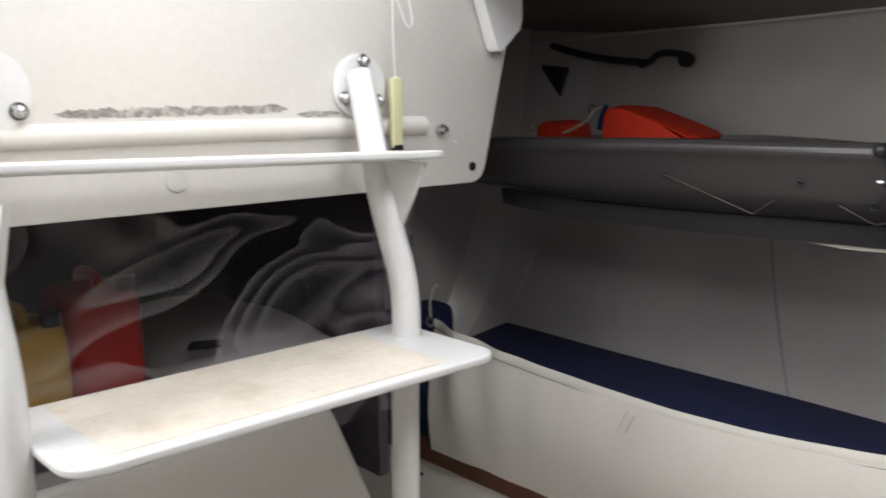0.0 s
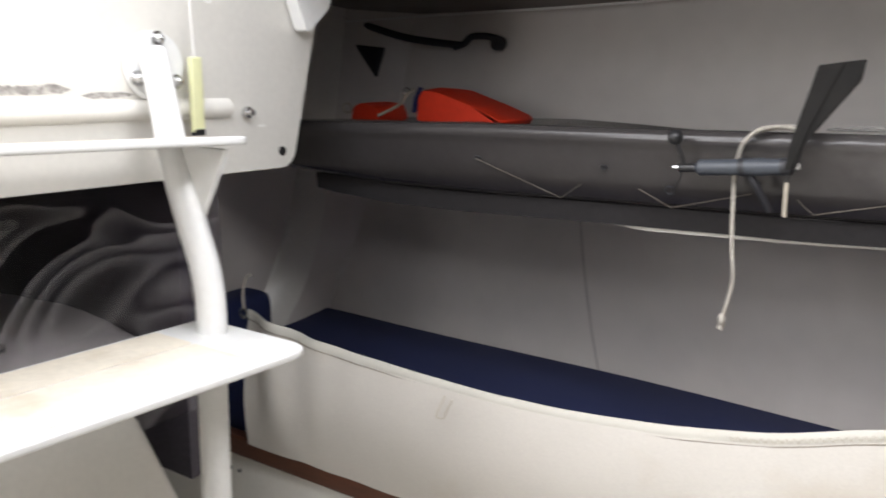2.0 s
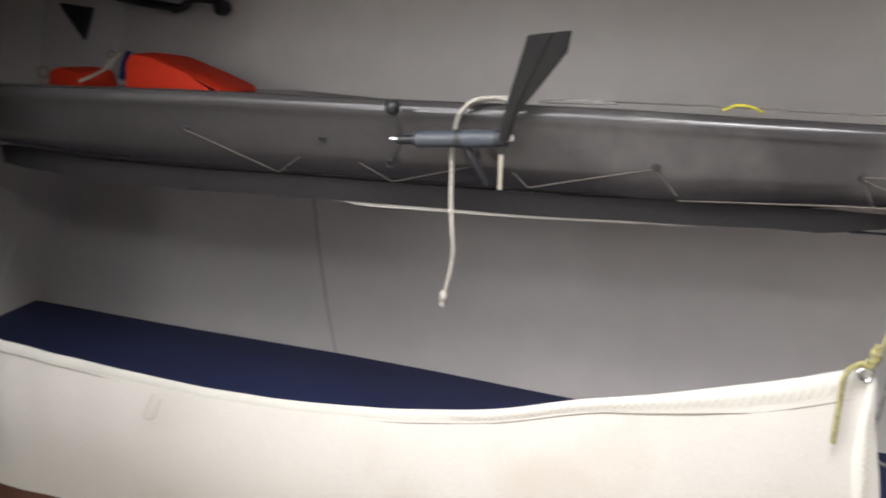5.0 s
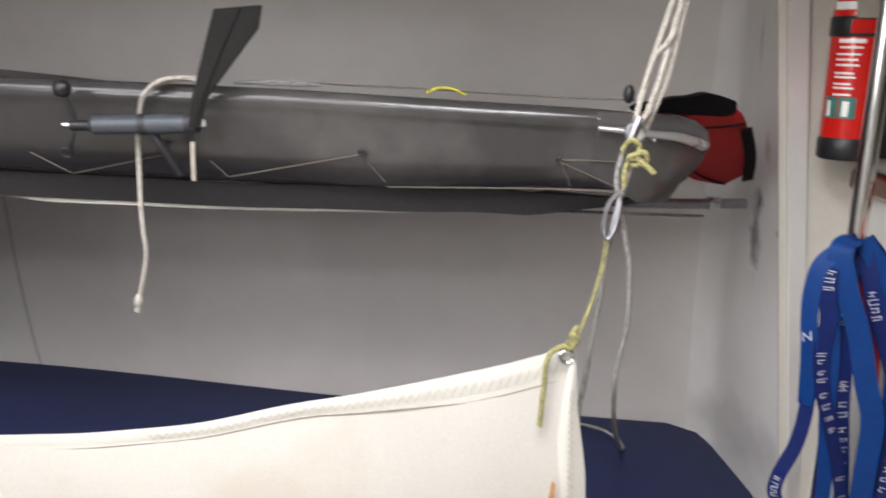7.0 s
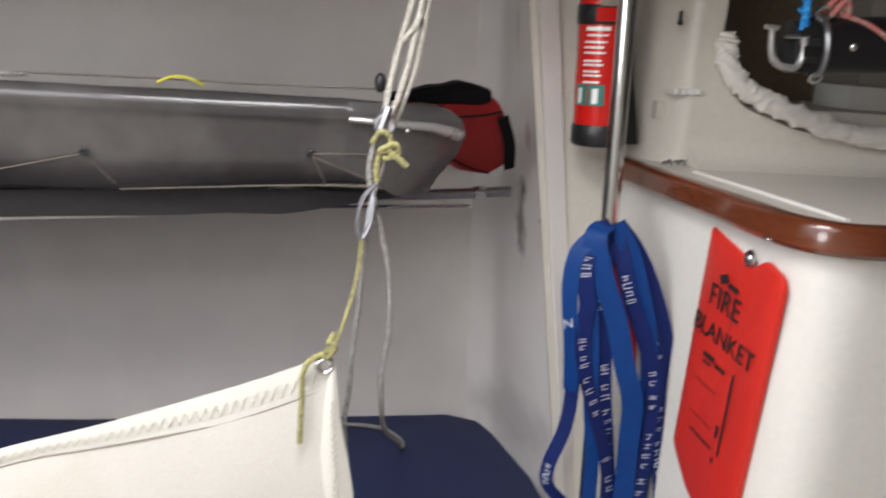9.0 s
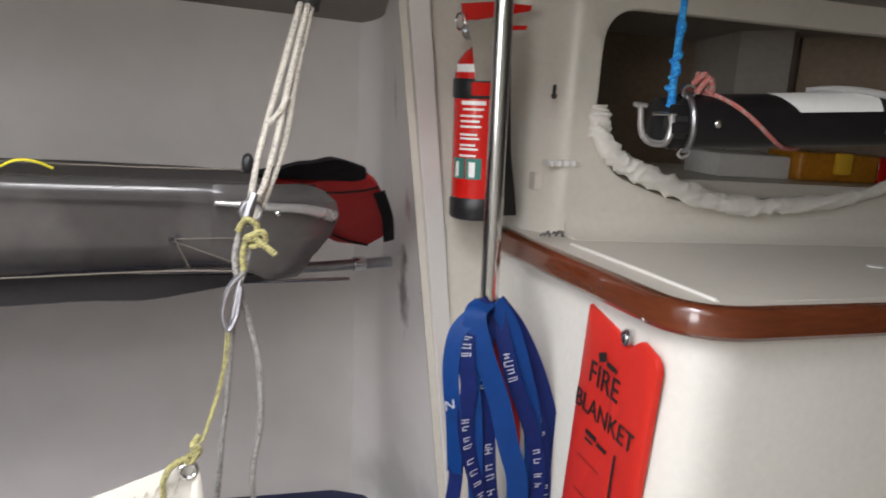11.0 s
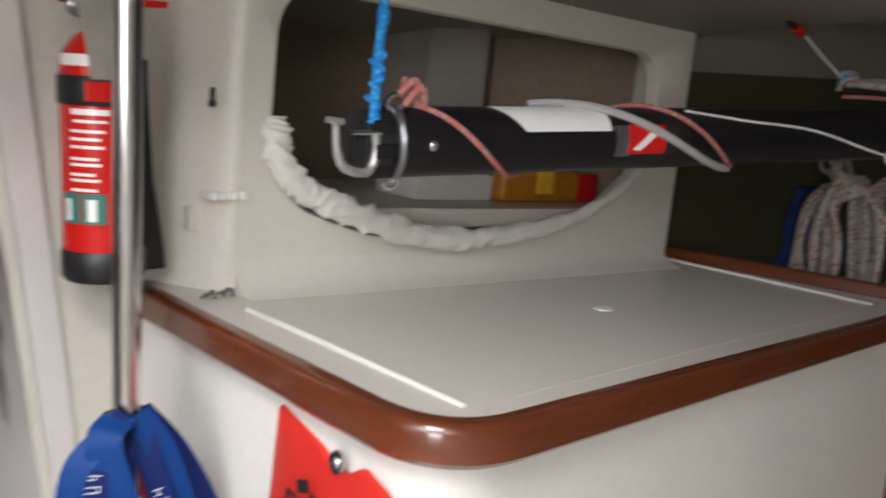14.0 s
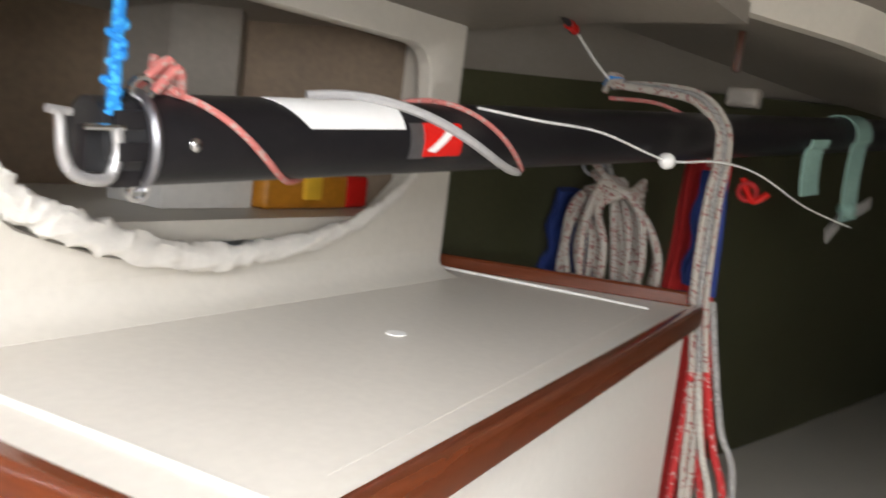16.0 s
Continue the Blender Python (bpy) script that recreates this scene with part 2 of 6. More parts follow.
BULK = mat("pale_bulkhead_paint", (0.74, 0.71, 0.68), 0.45, vary=0.07, scale=2.5, fine=14, bump=0.03, bump_scale=25, dirt=(0.42, 0.38, 0.35), dirt_at=0.6)
stained(BULK, (0.76, 1.985, 0.765), (0.2, 0.038, 0.085), (0.13, 0.10, 0.105), 0.85, 38)
stained(BULK, (0.78, 1.965, 0.835), (0.2, 0.026, 0.026), (0.08, 0.06, 0.055), 0.9, 60)
stained(BULK, (0.74, 1.93, 0.935), (0.2, 0.030, 0.030), (0.30, 0.03, 0.03), 0.5, 50)
stained(BULK, (0.70, 2.02, 1.12), (0.2, 0.020, 0.055), (0.30, 0.28, 0.27), 0.65, 70)
stained(BULK, (0.80, 2.0, 0.36), (0.3, 0.25, 0.08), (0.36, 0.34, 0.33), 0.45, 12)


def vinyl():
    m = bpy.data.materials.new("clear_vinyl")
    m.use_nodes = True
    n, l = m.node_tree.nodes, m.node_tree.links
    n.remove(n["Principled BSDF"])
    t, g, f, x = n.new("ShaderNodeBsdfTransparent"), n.new("ShaderNodeBsdfGlossy"), n.new("ShaderNodeLayerWeight"), n.new("ShaderNodeMixShader")
    t.inputs[0].default_value = (0.76, 0.74, 0.77, 1)
    g.inputs["Roughness"].default_value = 0.11
    # pale diffuse streaks painted in for the reflections on the sheet's creases
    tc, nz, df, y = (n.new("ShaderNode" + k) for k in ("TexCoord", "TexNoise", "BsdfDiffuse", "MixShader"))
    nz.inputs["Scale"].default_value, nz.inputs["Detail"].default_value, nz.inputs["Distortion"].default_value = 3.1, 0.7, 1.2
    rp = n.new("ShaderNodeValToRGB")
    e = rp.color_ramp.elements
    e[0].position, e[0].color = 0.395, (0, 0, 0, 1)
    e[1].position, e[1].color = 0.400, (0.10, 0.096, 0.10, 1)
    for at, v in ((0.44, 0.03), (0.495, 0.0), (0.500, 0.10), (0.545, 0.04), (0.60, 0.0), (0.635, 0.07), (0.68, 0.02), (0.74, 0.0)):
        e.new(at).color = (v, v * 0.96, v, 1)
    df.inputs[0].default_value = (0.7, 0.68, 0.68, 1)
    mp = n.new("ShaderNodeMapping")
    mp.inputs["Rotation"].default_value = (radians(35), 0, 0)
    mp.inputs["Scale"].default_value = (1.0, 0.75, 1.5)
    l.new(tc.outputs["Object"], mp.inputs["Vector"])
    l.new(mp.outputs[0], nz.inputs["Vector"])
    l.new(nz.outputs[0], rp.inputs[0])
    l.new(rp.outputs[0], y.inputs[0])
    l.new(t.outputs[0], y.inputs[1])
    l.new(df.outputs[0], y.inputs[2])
    gm = n.new("ShaderNodeMapRange")
    gm.inputs["From Min"].default_value, gm.inputs["To Min"].default_value, gm.inputs["To Max"].default_value = 0.25, 0.012, 0.09
    l.new(f.outputs["Facing"], gm.inputs["Value"])
    l.new(gm.outputs[0], x.inputs[0])
    l.new(y.outputs[0], x.inputs[1])
    l.new(g.outputs[0], x.inputs[2])
    l.new(x.outputs[0], n["Material Output"].inputs[0])
    return m


VINYL = vinyl()


# ---- building helpers ----
def mesh(name, verts, faces, material, smooth=True):
    me = bpy.data.meshes.new(name)
    me.from_pydata([tuple(v) for v in verts], [], faces)
    me.materials.append(material)
    if smooth:
        me.shade_smooth()
        me.set_sharp_from_angle(angle=radians(42))
    me.update()
    return me


def put(name, me, parent=None, label=""):
    ob = new(name, me)
    if parent:
        ob.parent = parent
        if parent.data is None:
            ob.location = -parent.location
    if label:
        ob["label"] = label
    return ob


def thing(name, base, label, category, group="", kind=""):
    ob = new(name)
    ob.location = base
    ob.empty_display_size = 0.05
    return tagged(ob, label, category, group, kind)


def solid(name, me, label, category, group="", kind=""):
    return tagged(put(name, me), label, category, group, kind)


def from_bm(name, bm, material, smooth=True):
    bmesh.ops.recalc_face_normals(bm, faces=bm.faces)
    me = bpy.data.meshes.new(name)
    bm.to_mesh(me)
    bm.free()
    me.materials.append(material)
    if smooth:
        me.shade_smooth()
        me.set_sharp_from_angle(angle=radians(42))
    return me


def rbox(name, lo, hi, material, bevel=0.004, segs=2, m=None):
    """A box between two corners, with rounded edges, then moved by m."""
    bm = bmesh.new()
    bmesh.ops.create_cube(bm, size=1)
    lo, hi = Vector(lo), Vector(hi)
    c, s = (lo + hi) / 2, hi - lo
    for v in bm.verts:
        v.co = Vector([c[i] + v.co[i] * s[i] for i in range(3)])
    if bevel:
        bmesh.ops.bevel(bm, geom=bm.edges[:], offset=bevel, segments=segs, profile=0.7, affect="EDGES")
    if m is not None:
        bm.transform(m)
    return from_bm(name, bm, material)


def prism(name, outline, axis, a, b, material, bevel=0.0, segs=2):
    """A plate: an outline in the two other axes, from a to b along axis (0, 1 or 2)."""
    def at(p, h):
        q = list(p)
        q.insert(axis, h)
        return q
    bm = bmesh.new()
    one = [bm.verts.new(at(p, a)) for p in outline]
    two = [bm.verts.new(at(p, b)) for p in outline]
    bm.faces.new(one)
    bm.faces.new(two[::-1])
    n = len(one)
    for i in range(n):
        bm.faces.new((one[i], one[(i + 1) % n], two[(i + 1) % n], two[i]))
    bmesh.ops.recalc_face_normals(bm, faces=bm.faces)
    if bevel:
        caps = [e for e in bm.edges if abs(e.verts[0].co[axis] - e.verts[1].co[axis]) < 1e-7]
        bmesh.ops.bevel(bm, geom=caps, offset=bevel, segments=segs, profile=0.6, affect="EDGES")
    return from_bm(name, bm, material)


def rounded(pts, radius, steps=5):
    """An outline with its corners rounded; radius: one, or one each."""
    out, n = [], len(pts)
    for i, p in enumerate(pts):
        r = radius[i] if isinstance(radius, (list, tuple)) else radius
        p, a, b = Vector(p), Vector(pts[i - 1]), Vector(pts[(i + 1) % n])
        if r <= 0:
            out.append(tuple(p))
            continue
        u, v = (a - p).normalized(), (b - p).normalized()
        s, e = p + u * r, p + v * r
        for k in range(steps + 1):
            f = k / steps
            out.append(tuple((1 - f) ** 2 * s + 2 * f * (1 - f) * p + f * f * e))
    return out


def smooth_path(pts, per=6):
    """Points of a smooth line through pts."""
    pts = [Vector(p) for p in pts]
    out = []
    for i in range(len(pts) - 1):
        p0, p1, p2, p3 = pts[max(i - 1, 0)], pts[i], pts[i + 1], pts[min(i + 2, len(pts) - 1)]
        for k in range(per):
            t = k / per
            out.append(0.5 * (2 * p1 + (p2 - p0) * t + (2 * p0 - 5 * p1 + 4 * p2 - p3) * t * t + (3 * p1 - p0 - 3 * p2 + p3) * t ** 3))
    return out + [pts[-1]]


def sweep_rings(path, radius, segs):
    n = len(path)
    up = None
    rings = []
    for i, p in enumerate(path):
        d = (path[min(i + 1, n - 1)] - path[max(i - 1, 0)]).normalized()
        if up is None:
            up = d.orthogonal().normalized()
        up = (up - d * up.dot(d)).normalized()
        side = d.cross(up)
        r = radius(i / max(1, n - 1)) if callable(radius) else radius
        rings.append([p + (up * math.cos(2 * math.pi * k / segs) + side * math.sin(2 * math.pi * k / segs)) * r for k in range(segs)])
    return rings


def skin(name, rings, material, closed=True, caps=True, smooth=True):
    """A surface over rings of equal length."""
    verts = [v for r in rings for v in r]
    m = len(rings[0])
    faces = []
    for i in range(len(rings) - 1):
        for k in range(m if closed else m - 1):
            j = (k + 1) % m
            faces.append((i * m + k, i * m + j, (i + 1) * m + j, (i + 1) * m + k))
    if caps and closed:
        faces.append(tuple(range(m))[::-1])
        faces.append(tuple((len(rings) - 1) * m + k for k in range(m)))
    return mesh(name, verts, faces, material, smooth)


def tube(name, pts, radius, material, segs=8, per=6, straight=False):
    path = [Vector(p) for p in pts] if straight else smooth_path(pts, per)
    return skin(name, sweep_rings(path, radius, segs), material)


def disc(name, centre, normal, radius, depth, material, segs=20, bevel=0.0):
    bm = bmesh.new()
    bmesh.ops.create_cone(bm, cap_ends=True, segments=segs, radius1=radius, radius2=radius, depth=depth)
    if bevel:
        bmesh.ops.bevel(bm, geom=[e for e in bm.edges if abs(e.verts[0].co.z - e.verts[1].co.z) < 1e-6], offset=bevel, segments=2, affect="EDGES")
    bm.transform(Matrix.Translation(centre) @ Vector(normal).to_track_quat("Z", "Y").to_matrix().to_4x4())
    return from_bm(name, bm, material)


def ball(name, centre, radius, material, scale=(1, 1, 1), seg=14):
    bm = bmesh.new()
    bmesh.ops.create_uvsphere(bm, u_segments=seg, v_segments=seg // 2 + 2, radius=radius)
    bm.transform(Matrix.Translation(centre) @ Matrix.Diagonal((*scale, 1)))
    return from_bm(name, bm, material)


def ring(name, centre, normal, radius, thick, material, segs=20, minor=8):
    q = Vector(normal).to_track_quat("Z", "Y").to_matrix()
    verts, faces = [], []
    for i in range(segs):
        a = 2 * math.pi * i / segs
        for k in range(minor):
            b = 2 * math.pi * k / minor
            r = radius + thick * math.cos(b)
            verts.append(Vector(centre) + q @ Vector((r * math.cos(a), r * math.sin(a), thick * math.sin(b))))
            faces.append((i * minor + k, ((i + 1) % segs) * minor + k, ((i + 1) % segs) * minor + (k + 1) % minor, i * minor + (k + 1) % minor))
    return mesh(name, verts, faces, material)


def sheet(name, fn, nu, nv, thick, material):
    """A thin solid sheet: fn(u, v) gives the place and the outward normal side is offset by thick along its normal."""
    g = [[Vector(fn(i / nu, j / nv)) for j in range(nv + 1)] for i in range(nu + 1)]
    def normal(i, j):
        a = g[min(i + 1, nu)][j] - g[max(i - 1, 0)][j]
        b = g[i][min(j + 1, nv)] - g[i][max(j - 1, 0)]
        c = a.cross(b)
        return c.normalized() if c.length > 1e-12 else Vector((0, 0, 1))
    front = [g[i][j] for i in range(nu + 1) for j in range(nv + 1)]
    back = [g[i][j] + normal(i, j) * thick for i in range(nu + 1) for j in range(nv + 1)]
    w, n = nv + 1, len(front)
    faces = []
    for i in range(nu):
        for j in range(nv):
            a, b, c, d = i * w + j, (i + 1) * w + j, (i + 1) * w + j + 1, i * w + j + 1
            faces += [(d, c, b, a), (n + a, n + b, n + c, n + d)]
    rim = [(i * w, (i + 1) * w) for i in range(nu)] + [((i + 1) * w + nv, i * w + nv) for i in range(nu)]
    rim += [(j + 1, j) for j in range(nv)] + [(nu * w + j, nu * w + j + 1) for j in range(nv)]
    faces += [(a, b, n + b, n + a) for a, b in rim]
    return mesh(name, front + back, faces, material)


def ribbon(name, pts, width, across, thick, material, per=8, twist=None):
    """A flat band along pts; across: the direction of its width."""
    path = smooth_path(pts, per)
    across = Vector(across)
    def fn(u, v):
        i = min(int(round(u * (len(path) - 1))), len(path) - 1)
        d = (path[min(i + 1, len(path) - 1)] - path[max(i - 1, 0)]).normalized()
        a = across
        if twist:
            a = Matrix.Rotation(radians(twist(u)), 3, d) @ across
        a = (a - d * a.dot(d)).normalized()
        return path[i] + a * width * (v - 0.5)
    return sheet(name, fn, len(path) - 1, 2, thick, material)


def lettering(name, text, size, m, material):
    cu = bpy.data.curves.new(name, "FONT")
    cu.body, cu.size, cu.extrude, cu.align_x = text, size, 0.0003, "CENTER"
    ob = bpy.data.objects.new(name, cu)
    me = bpy.data.meshes.new_from_object(ob)
    bpy.data.objects.remove(ob)
    me.transform(m)
    me.materials.append(material)
    return me


def lerp(table, x):
    for (a, p), (b, q) in zip(table, table[1:]):
        if x <= b:
            f = max(0.0, (x - a) / (b - a))
            f = f * f * (3 - 2 * f) * 0.5 + f * 0.5
            return p + (q - p) * f
    return table[-1][1]


def glide(table, x):
    """A smooth curve through a table of values."""
    n = len(table)
    for i in range(n - 1):
        if x <= table[i + 1][0] or i == n - 2:
            (a, p1), (b, p2) = table[i], table[i + 1]
            m1 = (p2 - table[i - 1][1]) / (b - table[i - 1][0]) if i else (p2 - p1) / (b - a)
            m2 = (table[i + 2][1] - p1) / (table[i + 2][0] - a) if i + 2 < n else (p2 - p1) / (b - a)
            t = min(1.0, max(0.0, (x - a) / (b - a)))
            h = b - a
            return (2 * t ** 3 - 3 * t * t + 1) * p1 + (t ** 3 - 2 * t * t + t) * h * m1 + (3 * t * t - 2 * t ** 3) * p2 + (t ** 3 - t * t) * h * m2


def wob(x, y=0.0, z=0.0):
    return noise.noise(Vector((x, y, z)))


# ---- the hull and the boat's own structure ----
def hull_y(x, z):
    """The outboard side of the cabin; it flares upwards."""
    low = lerp([(-2.2, 2.20), (-0.7, 2.172), (0.0, 2.137), (0.8, 2.128), (1.9, 2.10)], x)
    return low + 0.17 * max(0.0, z - 0.3)


# never in view; pale so it bounces light up beneath the cot
solid("floor", rbox("floor", (-2.3, -0.9, -0.04), (5.6, 2.4, 0.0), PANEL, 0), "unseen cabin sole, cream to bounce light", "floor", kind="structure")


def hull_fn(u, v):
    x, z = -2.2 + 4.08 * u, -0.02 + 1.45 * v
    return (x, hull_y(x, z) + 0.003 * wob(x * 2.1, z * 2.3), z)


solid("wall_outboard", sheet("wall_outboard", hull_fn, 60, 24, -0.04, LINER), "grey-white painted hull side behind the berth", "wall", kind="structure")
# joint between two lining panels
seam = [(-0.708 - 0.30 * (z - 0.3) + 0.10 * (z - 0.3) ** 2 + 0.004 * wob(z * 3), 0, z) for z in (0.28, 0.4, 0.55, 0.7, 0.80, 0.87)]
put("trim_seam", tube("trim_seam", [(x, hull_y(x, z) - 0.0005, z) for x, _, z in seam], 0.0032, JOINT, 6), None)
tagged(bpy.data.objects["trim_seam"], "raised grey joint between hull lining panels", "trim", kind="structure")

# the aft bulkhead with its curved ring frame
solid("wall_aft", rbox("wall_aft", (-2.24, -0.9, 0.0), (-2.20, 2.5, 1.5), LINER, 0), "shaded grey bulkhead aft of the berth", "wall", kind="structure")


FRAME = [(0.0, 1.70, 1.80), (0.2, 1.80, 1.88), (0.307, 1.862, 1.950), (0.385, 1.908, 2.022), (0.47, 1.962, 2.075), (0.57, 2.018, 2.124), (0.68, 2.060, 2.158), (0.79, 2.092, 2.180), (1.0, 2.140, 2.225), (1.2, 2.165, 2.26), (1.4, 2.18, 2.29)]
solid("wall_berth_aft", prism("wall_berth_aft", [(1.18, 0.0)] + [(a + 0.002, z) for z, a, b in FRAME] + [(1.18, 1.4)], 0, -1.74, -1.705, LINER, 0.003), "shaded bulkhead with a curved edge aft of the berth", "wall", kind="structure")
rib = thing("hull_frame", (-1.66, 2.1, 0.2), "pale curved frame rib against the hull side", "frame rib", kind="structure")
# flange takes the paler gelcoat to show it catching more light
put("flange", skin("flange", [[(-1.712, a - 0.004, z), (-1.700, a, z), (-1.672, (a + b) / 2, z), (-1.652, b - 0.006, z), (-1.650, b, z), (-1.72, b + 0.02, z)] for z, a, b in FRAME], GELCOAT), rib, "curved flange, coloured paler for the light on it")
put("fairing", skin("fairing", [[(-1.652, b + 0.003, z), ((xf - 1.652) / 2, b + 0.5 * (hull_y(xf, z) - b), z), (xf - 0.008, hull_y(xf, z) - 0.012, z), (xf + 0.012, hull_y(xf, z) - 0.001, z), (xf + 0.012, hull_y(xf, z) + 0.03, z), (-1.652, b + 0.05, z)] for z, a, b in FRAME for xf in [lerp([(0.0, -1.75), (0.31, -1.695), (0.5, -1.62), (0.67, -1.567), (0.79, -1.53), (1.0, -1.48), (1.4, -1.42)], z)]], LINER), rib)

# bulkhead at the berth's forward end, leaning as it rises
def bulk_fn(u, v):
    z = 0.0 + 1.45 * v
    xe, xh = 0.705 + (1.25 - z) * 0.157, 0.772 + 0.012 * z
    ye, yh = 1.815, hull_y(0.78, z) + 0.01
    f = u
    x = xe + (xh - xe) * f
    if u > 0.8:
        x -= 0.055 * ((u - 0.8) / 0.2) ** 2
    if u < 0.04:
        x += 0.006 * ((0.04 - u) / 0.04) ** 2
    return (x, ye + (yh - ye) * f, z)


solid("wall_berth_end", sheet("wall_berth_end", bulk_fn, 30, 16, 0.035, BULK), "pale bulkhead closing the berth's end", "wall", kind="structure")


# recess wall behind the extinguisher, sweeping round into the moulded panel
def recess_fn(u, v):
    z = 0.0 + 1.45 * v
    xe = 0.705 + (1.25 - z) * 0.157 + 0.002
    if u < 0.08:
        f = u / 0.08
        return (xe + 0.012 * f * f, 1.817 + 0.019 * (1 - (1 - f) ** 2), z)
    if u < 0.4:
        f = (u - 0.08) / 0.32
        return (xe + 0.012 + (0.893 - xe - 0.012) * f, 1.836, z)
    f = (u - 0.4) / 0.6
    return (0.893 + 0.083 * f, 1.836 - 0.0862 * f * f * (3 - 2 * f), z)


solid("wall_recess", sheet("wall_recess", recess_fn, 50, 6, -0.012, PANEL), "cream moulded recess beside the worktop", "wall", kind="structure")


def window_panel():
    """The moulded panel over the worktop, with its rounded opening cut through."""
    outer = [(0.975, 0.90), (1.858, 0.90), (1.847, 1.44), (0.975, 1.44)]
    hole = rounded([(1.012, 1.085), (1.06, 1.020), (1.17, 0.985), (1.32, 0.968), (1.50, 0.980), (1.66, 1.025), (1.775, 1.11), (1.775, 1.296), (1.012, 1.290)], [0.02, 0.02, 0.03, 0.04, 0.04, 0.04, 0.04, 0.065, 0.065], 8)
    bm = bmesh.new()
    n = len(hole)
    def outer_point(p):
        cx, cz = 1.40, 1.13
        dx, dz = p[0] - cx, p[1] - cz
        s = []
        if dx:
            s += [(0.975 - cx) / dx, (1.853 - cx) / dx]
        if dz:
            s += [(0.90 - cz) / dz, (1.44 - cz) / dz]
        k = min(v for v in s if v > 0)
        return cx + dx * k, cz + dz * k
    rings = []
    for y, pts in ((1.75, [outer_point(p) for p in hole]), (1.75, hole), (1.753, None), (1.775, None), (1.775, [outer_point(p) for p in hole])):
        if pts is None:
            pts = [(1.393 + (p[0] - 1.393) * 0.992, 1.13 + (p[1] - 1.13) * 0.985) for p in hole]
        rings.append([bm.verts.new((p[0], y, p[1])) for p in pts])
    for a, b in zip(rings, rings[1:]):
        for i in range(n):
            j = (i + 1) % n
            bm.faces.new((a[i], a[j], b[j], b[i]))
    return from_bm("wall_locker", bm, PANEL)


solid("wall_locker", window_panel(), "cream moulded panel with a large rounded locker opening", "wall", kind="structure")
# fillet between panel and worktop
put("trim_fillet", skin("trim_fillet", [[(x, 1.7525, 0.975), (x, 1.749, 0.955), (x, 1.742, 0.938), (x, 1.728, 0.9265), (x, 1.705, 0.9204), (x, 1.705, 0.915), (x, 1.76, 0.915)] for x in (0.978, 1.2, 1.5, 1.853)], PANEL))
tagged(bpy.data.objects["trim_fillet"], "smooth cream cove where worktop meets panel", "trim", kind="structure")
# side cheek that ends the panel
solid("wall_panel_end", prism("wall_panel_end", [(1.852, 1.7515), (1.866, 1.7515), (1.885, 1.90), (1.90, 2.14), (1.87, 2.14), (1.852, 1.90)], 2, 0.0, 1.44, PANEL), "cream end of the locker panel", "wall", kind="structure")

# inside of the locker
solid("locker_shelf", rbox("locker_shelf", (0.93, 1.78, 0.990), (1.86, 2.26, 1.018), PANEL, 0), "pale locker shelf behind the opening", "shelf", kind="structure")
solid("locker_back", rbox("locker_back", (0.90, 2.13, 0.975), (1.90, 2.15, 1.44), BROWN, 0), "brown unpainted back of the locker", "wall", kind="structure")
solid("locker_partition", prism("locker_partition", [(1.44, 2.13), (1.47, 2.02), (1.56, 1.97), (1.60, 2.0), (1.615, 2.13)], 2, 0.975, 1.44, DECKHEAD), "cream upright stiffener inside the locker, darkened for shade", "partition", kind="structure")
solid("locker_cheek", prism("locker_cheek", [(1.62, 2.13), (1.625, 2.02), (1.72, 1.96), (1.85, 1.86), (1.85, 2.13)], 2, 0.975, 1.44, BROWN), "shaded side of the locker", "partition", kind="structure")
solid("locker_side", rbox("locker_side", (0.90, 1.85, 0.975), (0.92, 2.13, 1.44), BROWN, 0), "brown side of the locker", "partition", kind="structure")

# forward compartment: olive hull side drawing in towards the bow
def green_fn(u, v):
    x = 1.88 + 3.6 * u
    z = 0.0 + v * (1.28 + 0.075 * (x - 1.9))
    y = 1.93 - 0.242 * (x - 1.88) - 0.10 * (0.5 - z) * (0.5 - z) + 0.01 * wob(x * 2, z * 2)
    return (x, y, z)


solid("wall_forward_side", sheet("wall_forward_side", green_fn, 40, 12, -0.03, GREEN), "dark olive-green painted hull side in the forepeak", "wall", kind="structure")


def upper_fn(u, v):
    x = 1.88 + 3.6 * u
    z0 = 1.275 + 0.075 * (x - 1.9)
    return (x, 1.885 - 0.242 * (x - 1.88) - 0.16 * v - 0.01, z0 + 0.17 * v)


solid("wall_forward_upper", sheet("wall_forward_upper", upper_fn, 20, 4, -0.03, DECKHEAD), "cream strip below the side deck forward, darkened for shade", "wall", kind="structure")
solid("forepeak_berth", prism("forepeak_berth", [(2.35, -0.5), (5.4, -0.2), (5.4, 1.15), (2.35, 1.86)], 2, 0.0, 0.21, PANEL, 0.006), "pale forepeak berth top beside the green hull", "berth", kind="structure")
solid("wall_bow", rbox("wall_bow", (5.42, -0.9, 0.0), (5.46, 2.3, 1.7), GREEN, 0), "dark bulkhead at the bow", "wall", kind="structure")
# out of view; cream here throws more light back at the berth
solid("wall_inboard", rbox("wall_inboard", (-2.24, -0.72, 0.0), (5.46, -0.68, 1.7), GELCOAT, 0), "unseen hull side opposite the berth, cream to bounce light", "wall", kind="structure")


